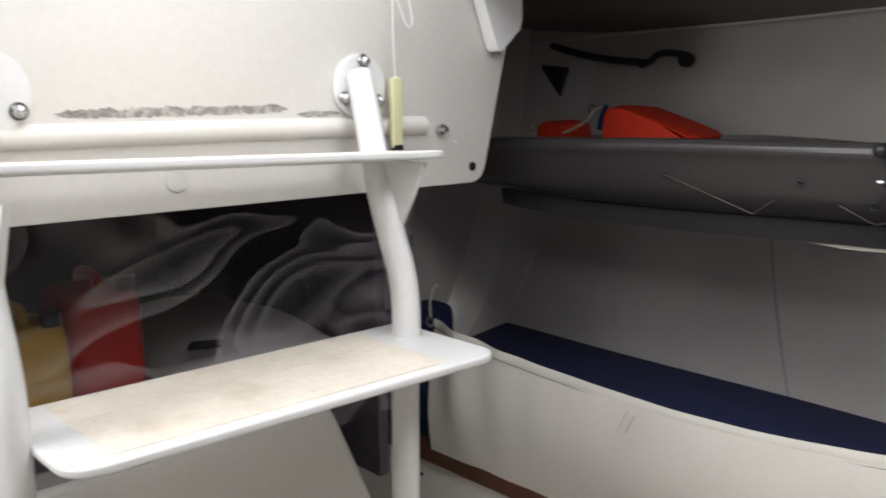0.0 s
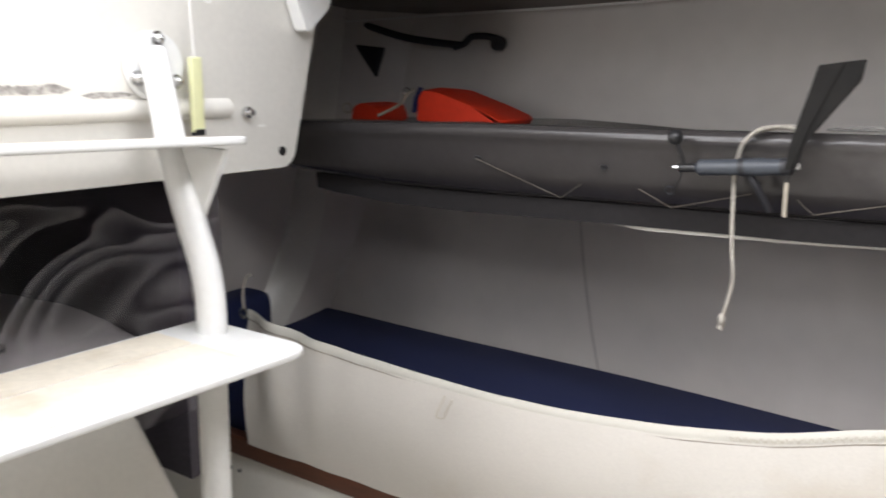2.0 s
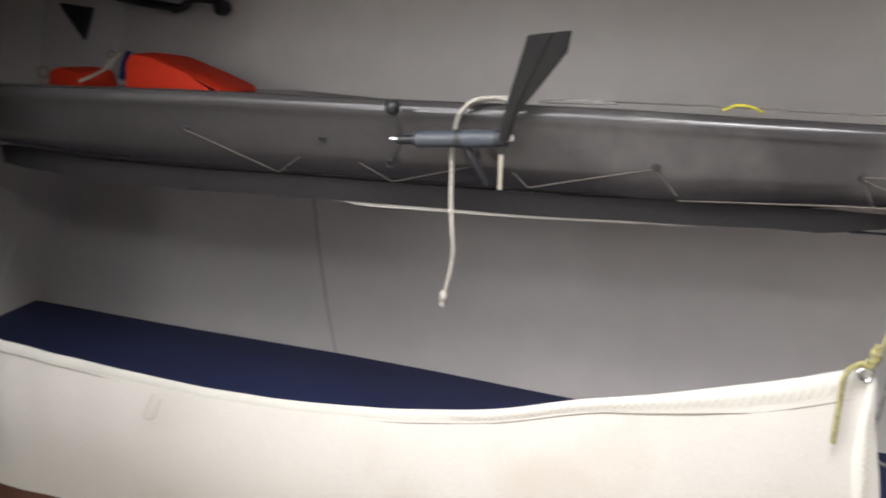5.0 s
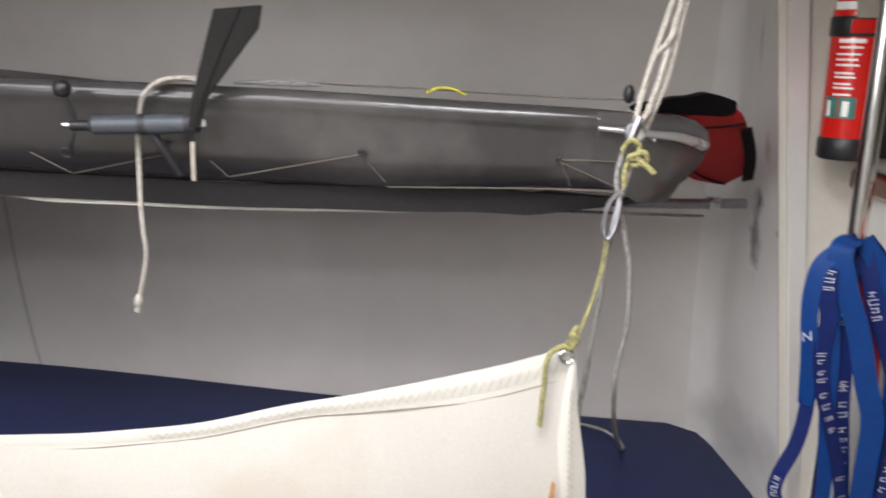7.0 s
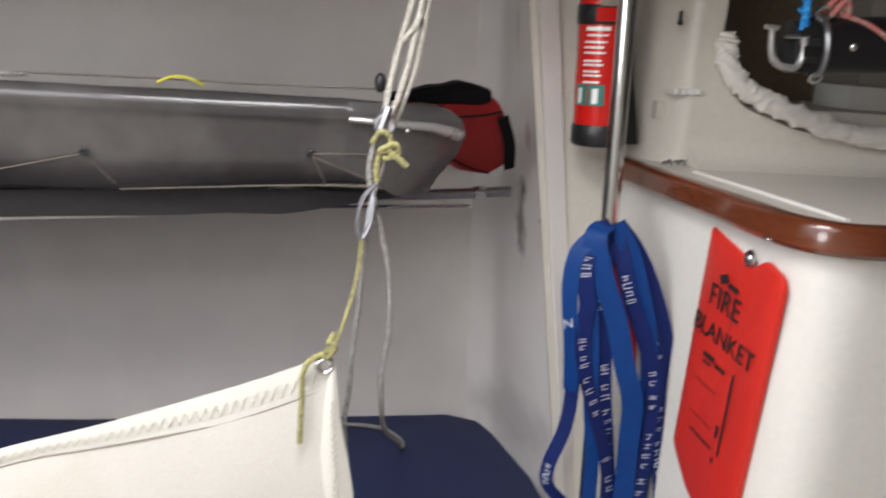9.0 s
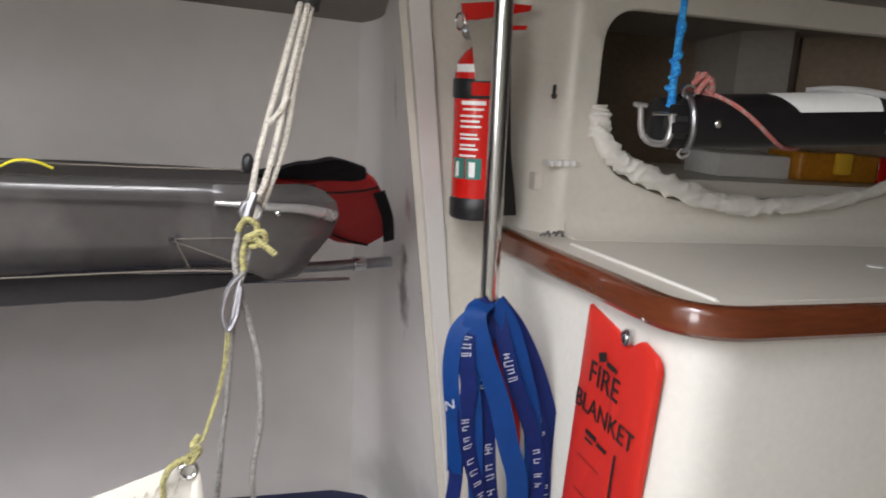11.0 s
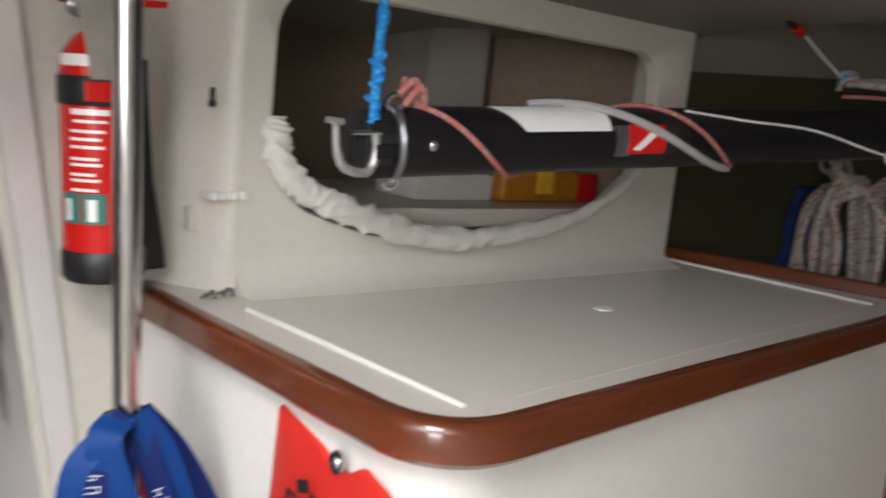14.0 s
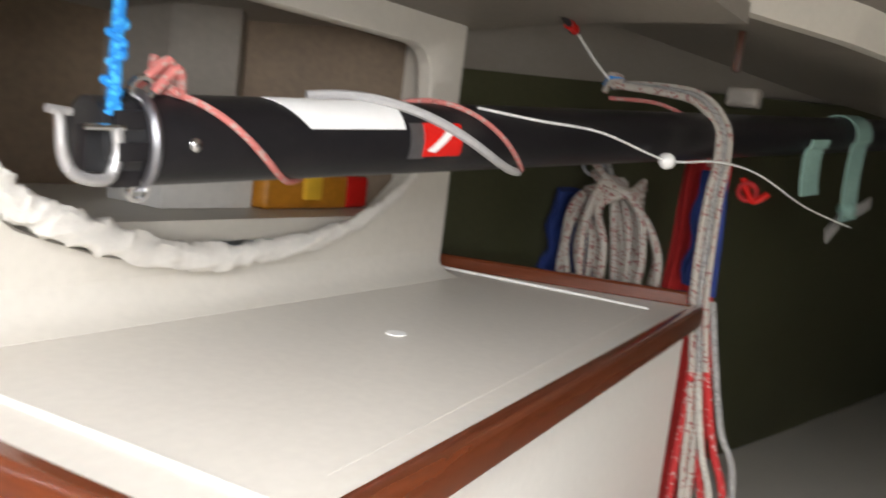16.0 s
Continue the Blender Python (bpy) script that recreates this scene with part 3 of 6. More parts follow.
# deckhead: side deck, coachroof side and coachroof, open at companionway and added hatch
def deck_fn(u, v):
    x = -2.2 + 4.1 * u
    y0, y1 = 1.30, hull_y(x, 1.3) + 0.03
    return (x, y0 + (y1 - y0) * v, 1.405 - 0.12 * v * v - 0.012 * math.sin(u * 9))


solid("ceiling_side_deck", sheet("ceiling_side_deck", deck_fn, 30, 10, -0.03, DECKHEAD), "painted underside of the side deck, darkened for shade", "ceiling", kind="structure")
solid("ceiling_forward", prism("ceiling_forward", [(1.88, 1.38), (2.25, 1.22), (3.4, 0.85), (5.5, 0.55), (5.5, 1.6), (3.4, 2.0), (1.88, 2.2)], 2, 1.425, 1.45, DECKHEAD), "cream underside of the foredeck, darkened for shade", "ceiling", kind="structure")
solid("ceiling_carlin", skin("ceiling_carlin", [[(x, y, 1.40), (x, y - 0.03, 1.40), (x, y - 0.10, 1.70), (x, y - 0.07, 1.70)] for x, y in ((-2.2, 1.31), (1.88, 1.385), (2.25, 1.225), (3.4, 0.86), (5.5, 0.56))], PANEL, smooth=False), "cream inner side of the coachroof", "ceiling", kind="structure")
# added beam, out of view, that shades the hull above the cot
solid("ceiling_deck_beam", rbox("ceiling_deck_beam", (-1.05, 1.272, 1.33), (0.30, 1.305, 1.402), PANEL, 0.004), "unseen cream beam added to shade the upper hull side", "ceiling", kind="structure")
solid("ceiling_port_deck", rbox("ceiling_port_deck", (-2.2, -0.7, 1.42), (5.5, 0.02, 1.45), DECKHEAD, 0), "painted underside of the opposite deck, darkened for shade", "ceiling", kind="structure")
# unseen coachroof side opposite; its long portlight is added for the fill lamp
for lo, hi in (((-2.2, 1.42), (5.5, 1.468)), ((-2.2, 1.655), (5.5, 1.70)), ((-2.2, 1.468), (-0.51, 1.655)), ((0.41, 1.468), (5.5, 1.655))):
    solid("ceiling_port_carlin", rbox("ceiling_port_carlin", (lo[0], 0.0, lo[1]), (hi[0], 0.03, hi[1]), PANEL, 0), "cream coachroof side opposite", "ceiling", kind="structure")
for lo, hi in (((-0.12, 0.0), (-0.06, 1.30)), ((0.51, 0.0), (0.78, 1.36)), ((-0.06, 1.12), (0.51, 1.30)), ((-0.06, 0.0), (0.51, 0.60))):
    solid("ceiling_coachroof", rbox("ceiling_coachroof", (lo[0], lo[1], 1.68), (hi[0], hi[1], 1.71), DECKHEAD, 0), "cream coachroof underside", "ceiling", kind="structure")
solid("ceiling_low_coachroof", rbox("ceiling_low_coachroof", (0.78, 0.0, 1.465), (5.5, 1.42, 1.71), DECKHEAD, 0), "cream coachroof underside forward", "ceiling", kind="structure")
# unseen lid added so no daylight falls into the engine space
solid("ceiling_cockpit", rbox("ceiling_cockpit", (-2.2, 0.0, 1.42), (-1.07, 1.31, 1.45), DECKHEAD, 0), "unseen underside of the cockpit sole, shutting daylight from the engine space", "ceiling", kind="structure")

# ---- companionway ----
SX = -1.03
slab_out = rounded([(0.24, 0.928), (1.384, 0.905), (1.478, 1.25), (1.478, 1.46), (0.24, 1.46)], [0.0, 0.035, 0.0, 0, 0], 6)
# sill and far post of an unseen doorway, added beside the ladder for light
solid("wall_doorway_sill", rbox("wall_doorway_sill", (SX - 0.04, -0.68, 0.0), (SX, 0.16, 0.90), GELCOAT, 0.004), "unseen cream sill below a doorway added for light", "wall", kind="structure")
# wall added out of view to hold the engine space dark
solid("wall_engine_inner", rbox("wall_engine_inner", (-2.1, 0.17, 0.0), (-1.04, 0.195, 1.42), GELCOAT, 0), "unseen cream wall added to keep the engine space dark", "wall", kind="structure")
slab = solid("wall_companionway", prism("wall_companionway", slab_out, 0, SX - 0.04, SX, GELCOAT, 0.004), "cream companionway bulkhead plate with worn flaking paint", "wall", kind="structure")
fairing = thing("grab_rail", (SX, 0.49, 1.04), "painted round rail across the companionway bulkhead", "rail")
put("rail", tube("rail", [(SX - 0.002, 0.30, 1.043), (SX - 0.002, 0.8, 1.035), (SX - 0.002, 1.222, 1.026)], 0.018, GELCOAT, 16), fairing)
bolt = put("end_bolt", tube("end_bolt", [(SX - 0.002, 1.262, 1.017), (SX + 0.022, 1.262, 1.017)], 0.006, STEEL, 10, straight=True), fairing, "steel end bolt with a nut")
put("nut", disc("nut", (SX + 0.008, 1.262, 1.017), (1, 0, 0), 0.011, 0.010, STEEL, 6), fairing)


def scab(name, y0, y1, zc, half, seed):
    """A long ragged scab where the paint has come away."""
    top, low = [], []
    n = int((y1 - y0) / 0.0025)
    for i in range(n + 1):
        y = y0 + (y1 - y0) * i / n
        e = min(1.0, i / 8, (n - i) / 8)
        top.append((SX + 0.0010, y, zc + half * e * (0.75 + 0.25 * wob(y * 60, seed) + 0.5 * wob(y * 210, seed + 3)) - 0.03 * (y - y0) * 0.3))
        low.append((SX + 0.0010, y, zc - half * e * (0.7 + 0.25 * wob(y * 50, seed + 7) + 0.45 * wob(y * 190, seed + 9)) - 0.03 * (y - y0) * 0.3))
    m = n + 1
    return mesh(name, top + low, [(k, k + 1, m + k + 1, m + k) for k in range(n)], FLAKE, False)


solid("flaked_paint", scab("flaked_paint", 0.545, 0.92, 1.069, 0.0085, 1.3), "long scabby strip of bare flaking paint above the rail", "flaked paint", kind="stuff")
solid("flaked_paint_end", scab("flaked_paint_end", 0.935, 1.03, 1.056, 0.006, 5.1), "small patch of bare flaking paint", "flaked paint", kind="stuff")
plug = solid("blanking_plug", disc("blanking_plug", (SX + 0.001, 0.715, 0.965), (1, 0, 0), 0.018, 0.004, BOARD, 24, 0.001), "round grey blanking plug in the bulkhead plate", "plug")
solid("drain_hole", disc("drain_hole", (SX + 0.0005, 1.354, 0.9385), (1, 0, 0), 0.0092, 0.002, BLACK, 20), "black round hole near the plate's corner", "hole")
solid("scratch_mark", rbox("scratch_mark", (SX, 1.296, 0.988), (SX + 0.002, 1.312, 0.992), LABEL, 0.0008), "small white scuff on the plate", "mark")

# folded white cover hanging at the plate's upper corner
cover = skin("folded_cover", [[(SX + 0.004 + d, y, z) for y, z in rounded([(1.275, 1.46), (1.46, 1.46), (1.468, 1.215), (1.398, 1.158)], [0, 0, 0.02, 0.015], 4)] for d in (0.0, 0.022, 0.03)], WHITE)
solid("folded_cover", cover, "white folded cover panel at the plate's upper corner", "cover")

# hanging light stick on its cord
stick = thing("light_stick", (-1.0, 1.13, 0.99), "pale yellow plastic stick hanging on thin white cord", "light stick")
put("stick", rbox("stick", (-1.006, 1.118, 0.990), (-0.996, 1.142, 1.115), TAG, 0.004, 3), stick)
put("tip", rbox("tip", (-1.007, 1.119, 0.985), (-0.995, 1.141, 0.996), BLACK, 0.003), stick, "black tip")
put("cord", tube("cord", [(-1.001, 1.13, 1.112), (-1.002, 1.128, 1.18), (-1.0, 1.126, 1.26), (-1.001, 1.124, 1.45)], 0.0012, LABEL, 6), stick)
put("cord_loop", tube("cord_loop", [(-1.0, 1.128, 1.285), (-1.0, 1.140, 1.245), (-1.0, 1.160, 1.205), (-1.0, 1.172, 1.215), (-1.0, 1.160, 1.26), (-1.0, 1.135, 1.29)], 0.0017, LABEL, 6), stick)


# ladder
def ladder():
    root = thing("companionway_ladder", (-0.86, 0.70, 0.0), "white-painted companionway ladder with beige non-slip treads", "ladder")
    for y in (1.0, 0.395):
        path = smooth_path([(-1.0, y + 0.046, 1.128), (-0.988, y + 0.042, 1.10), (-0.958, y + 0.028, 1.05), (-0.925, y + 0.012, 0.995), (-0.898, y + 0.004, 0.93), (-0.872, y, 0.87), (-0.846, y, 0.80), (-0.838, y, 0.73), (-0.845, y, 0.60), (-0.850, y, 0.30), (-0.852, y, 0.0)], 6)
        rings = []
        n = len(path)
        for i, p in enumerate(path):
            d = (path[min(i + 1, n - 1)] - path[max(i - 1, 0)]).normalized()
            side = Vector((0, 1, 0))
            side = (side - d * side.dot(d)).normalized()
            other = d.cross(side)
            s = (0.35, 0.72, 0.92)[i] if i < 3 else 1.0
            rings.append([p + (side * 0.020 * math.cos(a) + other * 0.027 * math.sin(a)) * s for a in [2 * math.pi * k / 16 for k in range(16)]])
        put("post", skin("post", rings, WHITE), root)
        fl = put("flange", disc("flange", (SX + 0.006, y + 0.066, 1.100), (1, 0, 0), 0.056, 0.012, WHITE, 32, 0.003), root)
        for a in (85, 205, 325):
            c = Vector((SX + 0.012, y + 0.066 + 0.044 * math.cos(radians(a)), 1.100 + 0.044 * math.sin(radians(a))))
            put("bolt", ball("bolt", c + Vector((0.008, 0, 0)), 0.0085, STEEL, (1.1, 1, 1), 12), fl, "domed steel nut")
            put("washer", disc("washer", c + Vector((0.002, 0, 0)), (1, 0, 0), 0.012, 0.003, STEEL, 16), fl)
        for zt, xb, xf, drop in ((0.984, -0.945, -0.795, 0.108), (0.687, -0.87, -0.75, 0.042)):
            if zt < 0.9 and y < 0.9:
                continue
            put("gusset", prism("gusset", [(xb, zt), (xf, zt), (xf - 0.008, zt - 0.02), (xf - 0.060, zt - drop), (xb + 0.05, zt - drop)], 1, y + 0.004, y + 0.014, WHITE, 0.002), root)
    for zt, xb, xf, y0, y1 in ((1.002, -0.95, -0.775, 0.352, 1.050), (0.702, -0.950, -0.708, 0.408, 1.040)):
        high = zt > 0.9
        skew = 0.0 if high else 0.045
        # the upper tread tips slightly back
        tip = Matrix.Translation((xf, 0, zt)) @ Matrix.Rotation(radians(-5.5 if high else 0), 4, "Y") @ Matrix.Translation((-xf, 0, -zt))
        if high:
            tip = Matrix.Translation((0, y1, zt)) @ Matrix.Rotation(radians(-2.3), 4, "X") @ Matrix.Translation((0, -y1, -zt)) @ tip
        out = rounded([(xb, y0), (xf, y0), (xf + skew, y1), (xb + skew, y1)], [0.012, 0.045, 0.045, 0.012], 8)
        me = prism("tread", out, 2, zt - 0.012, zt, WHITE, 0.004, 3)
        me.transform(tip)
        tread = put("tread", me, root)
        w = xf - xb
        for a, b in ((0.05, 0.40), (0.42, 0.93)):
            xa, xz = xb + w * a, xb + w * b
            me = prism("grip_pad", rounded([(xa, y0 + 0.055), (xz, y0 + 0.055), (xz + skew * 0.8, y1 - 0.095), (xa + skew * 0.8, y1 - 0.095)], 0.006, 3), 2, zt - 0.002, zt + 0.0014, SANDY)
            me.transform(tip)
            put("grip_pad", me, tread, "beige non-slip pad")
    return root


ladder()


# clear vinyl curtain below the plate
def curtain_fn(u, v):
    y, z = 0.30 + 0.93 * u, 0.46 + 0.47 * v
    s = math.sin(math.pi * v) ** 0.7
    d = 0.020 * wob(y * 2.6 + 3, z * 2.4 + y, 1.7) + 0.012 * math.sin((y * 1.3 + z) * 11 + 2.4 * wob(y * 2.0, z * 2.2, 0.6))
    return (SX - 0.055 + d * s, y, z)


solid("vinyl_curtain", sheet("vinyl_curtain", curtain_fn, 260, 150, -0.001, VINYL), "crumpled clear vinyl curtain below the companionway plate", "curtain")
bpy.data.objects["vinyl_curtain"].visible_shadow = False

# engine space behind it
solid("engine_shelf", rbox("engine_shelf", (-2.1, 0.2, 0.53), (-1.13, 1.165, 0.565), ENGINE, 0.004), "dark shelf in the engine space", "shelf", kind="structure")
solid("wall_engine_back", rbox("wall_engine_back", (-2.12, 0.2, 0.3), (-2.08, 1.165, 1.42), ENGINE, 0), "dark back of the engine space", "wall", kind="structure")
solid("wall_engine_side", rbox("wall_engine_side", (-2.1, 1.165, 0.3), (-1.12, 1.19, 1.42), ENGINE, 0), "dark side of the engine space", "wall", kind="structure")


def lump_fn(u, v):
    x, y = -1.75 + 0.57 * u, 0.78 + 0.37 * v
    h = (math.sin(math.pi * u) ** 0.5) * (math.sin(math.pi * v) ** 0.4)
    return (x, y, 0.566 + 0.07 * h * (1 + 0.4 * wob(x * 6, y * 6)))


solid("engine_cover", sheet("engine_cover", lump_fn, 24, 20, 0.004, BOARD), "rumpled pale cover over the engine", "cover")


def can(name, y0, y1, x0, x1, z0, z1, material, label):
    root = thing(name, ((x0 + x1) / 2, (y0 + y1) / 2, z0), label, "jerrycan")
    put("body", rbox("body", (x0, y0, z0), (x1, y1, z1), material, 0.050, 7), root)
    put("handle", tube("handle", [(x0 + 0.03, (y0 + y1) / 2, z1 - 0.006), (x0 + 0.05, (y0 + y1) / 2, z1 + 0.02), (x1 - 0.05, (y0 + y1) / 2, z1 + 0.02), (x1 - 0.03, (y0 + y1) / 2, z1 - 0.006)], 0.009, material, 8), root)
    put("cap", disc("cap", (x1 - 0.02, y1 - 0.025, z1 + 0.006), (0, 0, 1), 0.016, 0.022, BLACK, 14), root, "black screw cap")
    return root


can("jerrycan", 0.612, 0.745, -1.40, -1.24, 0.566, 0.765, RED, "red plastic fuel can behind the vinyl curtain")
can("water_can", 0.480, 0.602, -1.34, -1.20, 0.566, 0.735, YELLOWPL, "yellow plastic can beside the red one")
solid("cloth_scrap", prism("cloth_scrap", rounded([(-1.25, 0.83), (-1.21, 0.80), (-1.19, 0.86), (-1.22, 0.88)], 0.008), 2, 0.636, 0.641, BLACKCLOTH), "small black scrap lying on the engine cover", "scrap")
# engine box front below the treads
solid("engine_box", skin("engine_box", [rounded([(x0, 0.20), (x1, 0.20), (x1, yy), (x0, yy)], 0.02, 3) and [(p[0], p[1], zz) for p in rounded([(x0, 0.20), (x1, 0.20), (x1, yy), (x0, yy)], 0.02, 3)] for zz, x0, x1, yy in ((0.0, -1.7, -0.985, 1.19), (0.3, -1.7, -1.015, 1.075), (0.5, -1.7, -1.04, 1.005), (0.525, -1.7, -1.05, 0.995))], GELCOAT), "white moulded engine box below the treads", "engine box", kind="structure")

# ---- the berth ----
YB = 1.445
solid("berth_front", rbox("berth_front", (-2.18, YB, 0.0), (0.86, YB + 0.022, 0.20), GELCOAT, 0.003), "cream berth front below a dark wooden rail", "berth front", kind="structure")
solid("berth_top", rbox("berth_top", (-2.18, YB + 0.022, 0.17), (0.84, 2.13, 0.20), BOARD, 0), "painted board under the berth cushion", "berth", kind="structure")
rail = thing("berth_rail", (-0.65, YB, 0.20), "dark varnished wooden rail along the berth's edge", "rail")
put("rail", rbox("rail", (-2.15, YB - 0.012, 0.196), (0.85, YB + 0.020, 0.245), DARKWOOD, 0.006, 3), rail)
for x in (-1.33, -1.30):
    solid("screw_hole", disc("screw_hole", (x, YB - 0.001, 0.15), (0, -1, 0), 0.005, 0.003, BLACK, 12), "small dark screw hole in the berth front", "hole", "screw holes")


def cushion_fn():
    rings = []
    n = 44
    for i in range(n + 1):
        x = -2.10 + 2.93 * i / n
        e = min(1.0, min(i, n - i) / 1.5)
        row = []
        yb = hull_y(x, 0.3) - 0.003
        for y, z in ((YB + 0.045, 0.202), (YB + 0.035, 0.25), (YB + 0.045, 0.298), (YB + 0.08, 0.312), (1.65, 0.315), (1.9, 0.314), (yb - 0.012, 0.314), (yb - 0.001, 0.308), (yb - 0.002, 0.25), (yb - 0.02, 0.202)):
            row.append((x, y, 0.202 + (z - 0.202) * (0.55 + 0.45 * e) + 0.004 * wob(x * 2.2, y * 3)))
        rings.append(row)
    return rings


cushion = thing("berth_cushion", (-0.6, 1.8, 0.2), "long navy-blue fabric berth cushion", "cushion")
put("cover", skin("cover", cushion_fn(), NAVY), cushion)


# lee cloth
TOP = [(-1.24, 0.560), (-1.05, 0.535), (-0.85, 0.519), (-0.65, 0.512), (-0.45, 0.517), (-0.25, 0.537), (-0.10, 0.562), (0.02, 0.598), (0.111, 0.621), (0.205, 0.650), (0.30, 0.681), (0.39, 0.713)]


def cloth_fn(u, v):
    x = -1.24 + 1.63 * u + 0.035 * (1 - v) * (u - 0.35)
    top = glide(TOP, min(x, 0.39))
    z = 0.235 + (top - 0.235) * v
    y = 1.435 - 0.022 * math.sin(math.pi * v) * (0.6 + 0.4 * math.sin(3 * u))
    y += (0.008 * wob(x * 3, z * 2.5) + 0.005 * wob(x * 9, z * 4)) * min(1.0, 0.2 + v)
    if u < 0.22:
        y += 0.010 * math.sin(x * 46 + z * 2.5) * (1 - u / 0.22) * min(1.0, v * 1.6)
    return (x, y, z)


lee = thing("lee_cloth", (-0.4, 1.435, 0.235), "off-white sailcloth lee cloth laced up along the berth", "lee cloth")
put("cloth", sheet("cloth", cloth_fn, 110, 22, 0.0016, SAIL), lee)


def hem_fn(u, v):
    x, y, z = cloth_fn(u, 1.0)
    w = 0.021 + 0.021 * min(1.0, max(0.0, (x - 0.06) / 0.2))
    return (x, y - 0.0022 - 0.0012 * math.sin(math.pi * v), z + 0.003 - w * (1 - v))


hem = put("hem", sheet("hem", hem_fn, 110, 4, 0.0020, HEM), lee, "white doubled hem")


def zigzag(name, fn, u0, u1, count, off, lo=0.25, hi=0.62):
    pts = []
    for i in range(count + 1):
        u = u0 + (u1 - u0) * i / count
        p = Vector(fn(u, lo if i % 2 else hi))
        pts.append(p + Vector((0, off, 0)))
    return tube(name, pts, 0.0007, STITCH, 4, straight=True)


put("stitching", zigzag("stitching", hem_fn, 0.66, 0.99, 92, -0.0034), hem, "zigzag stitching")


def edge_fn(u, v):
    z = 0.235 + (0.711 - 0.235) * u
    left = lerp([(0.235, 0.368), (0.53, 0.377), (0.64, 0.384), (0.711, 0.389)], z)
    right = lerp([(0.235, 0.462), (0.53, 0.423), (0.667, 0.401), (0.711, 0.394)], z)
    x = left + (right - left) * v + 0.004 * wob(z * 7)
    return (x, 1.424 - 0.010 * (1 - u) - 0.010 * math.sin(math.pi * v) * (1 - u) ** 0.5 + 0.016 * v * (1 - u), z)


edge = put("edge_hem", sheet("edge_hem", edge_fn, 40, 6, 0.003, HEM), lee, "white doubled edge")
put("stitching", zigzag("stitching", edge_fn, 0.10, 0.90, 84, -0.004, 0.44, 0.62), edge)
# seam drawn dark to carry the shade under the hem's lower edge
put("seam_line", tube("seam_line", [Vector(hem_fn(k / 60, 0.0)) + Vector((0, -0.0026, -0.0008)) for k in range(61)], 0.0014, SEAM, 4, straight=True), hem)
put("stain", prism("stain", rounded([(0.372, 0.47), (0.382, 0.47), (0.383, 0.535), (0.378, 0.54)], 0.003), 1, 1.405, 1.4065, RUSTY), lee, "rust stain")
put("grommet", ring("grommet", (0.382, 1.424, 0.705), (0, -1, 0.1), 0.0085, 0.0032, STEEL), lee, "steel eyelet")
put("pull_tab", tube("pull_tab", [(-0.684, 1.411, 0.496), (-0.690, 1.408, 0.480), (-0.699, 1.405, 0.458), (-0.696, 1.404, 0.452), (-0.682, 1.404, 0.454), (-0.676, 1.405, 0.470), (-0.666, 1.408, 0.492)], 0.0013, STITCH, 5), lee)
put("end_ring", ring("end_ring", (-1.245, 1.43, 0.555), (0, -1, 0), 0.010, 0.003, STEEL), lee, "steel end ring")
solid("lee_lashing", tube("lee_lashing", [(-1.245, 1.432, 0.565), (-1.255, 1.44, 0.60), (-1.25, 1.45, 0.635), (-1.235, 1.45, 0.64)], 0.003, ROPE), "short white lashing at the lee cloth's end", "lashing")
solid("navy_bolster", rbox("navy_bolster", (-1.69, 1.56, 0.314), (-1.57, 1.842, 0.468), NAVY, 0.055, 6), "dark navy bolster propped at the berth's aft end", "bolster")


# ---- the pipe cot above the berth ----
ZT = [(-1.42, 0.970), (-1.1, 0.981), (-0.6, 0.995), (0.0, 1.006), (0.4, 1.008), (0.60, 1.000)]
ZB = [(-1.42, 0.885), (-1.15, 0.845), (-1.0, 0.836), (-0.8, 0.836), (-0.48, 0.844), (-0.18, 0.849), (0.116, 0.859), (0.30, 0.870), (0.42, 0.884), (0.60, 0.900)]


def cot_profile(x, y_end=2.12):
    t, b = lerp(ZT, x), lerp(ZB, x)
    # the sling sags behind its front tube, less under the bags
    g = min(1.0, max(0.0, (x + 0.78) / 0.35))
    prof = [(y_end, t - 0.02 - 0.02 * g), (1.95, t - 0.028 - 0.062 * g), (1.80, t - 0.012 - 0.075 * g), (1.71, t - 0.003 - 0.062 * g), (1.66, t - 0.001 - 0.040 * g), (1.62, t - 0.008 * g)]
    prof += [(1.594 - 0.0175 * math.cos(radians(a)), t - 0.0175 + 0.0175 * math.sin(radians(a))) for a in (90, 70, 50, 32, 16, 0, -16, -32, -44)]
    prof += [(1.586, t - 0.040), (1.5905, t - 0.060), (1.596, t - 0.080), (1.603, t - 0.100), (1.628, (t - 0.100 + b) / 2 - 0.006), (1.665, b), (1.80, b + 0.002), (y_end, b + 0.03)]
    return prof


cot = thing("pipe_cot", (-0.4, 1.85, 0.84), "grey PVC pipe cot laced up above the berth", "pipe cot")
rings = []
for i in range(97):
    x = -1.40 + 1.945 * i / 96
    f = max(0.0, (x - 0.44) / 0.145)
    g = max(0.0, (-1.25 - x) / 0.15)
    pull = 0.11 * max(f, g) ** 2.6
    ring_ = []
    for y, z in cot_profile(x):
        dy = pull * max(0.0, (1.80 - y) / 0.23) if y < 1.8 else 0
        zz = z + 0.0035 * wob(x * 2.4, y * 6)
        ring_.append((x - 0.0, y + dy, zz))
    rings.append(ring_)
sling = put("sling", skin("sling", rings, PVC), cot)


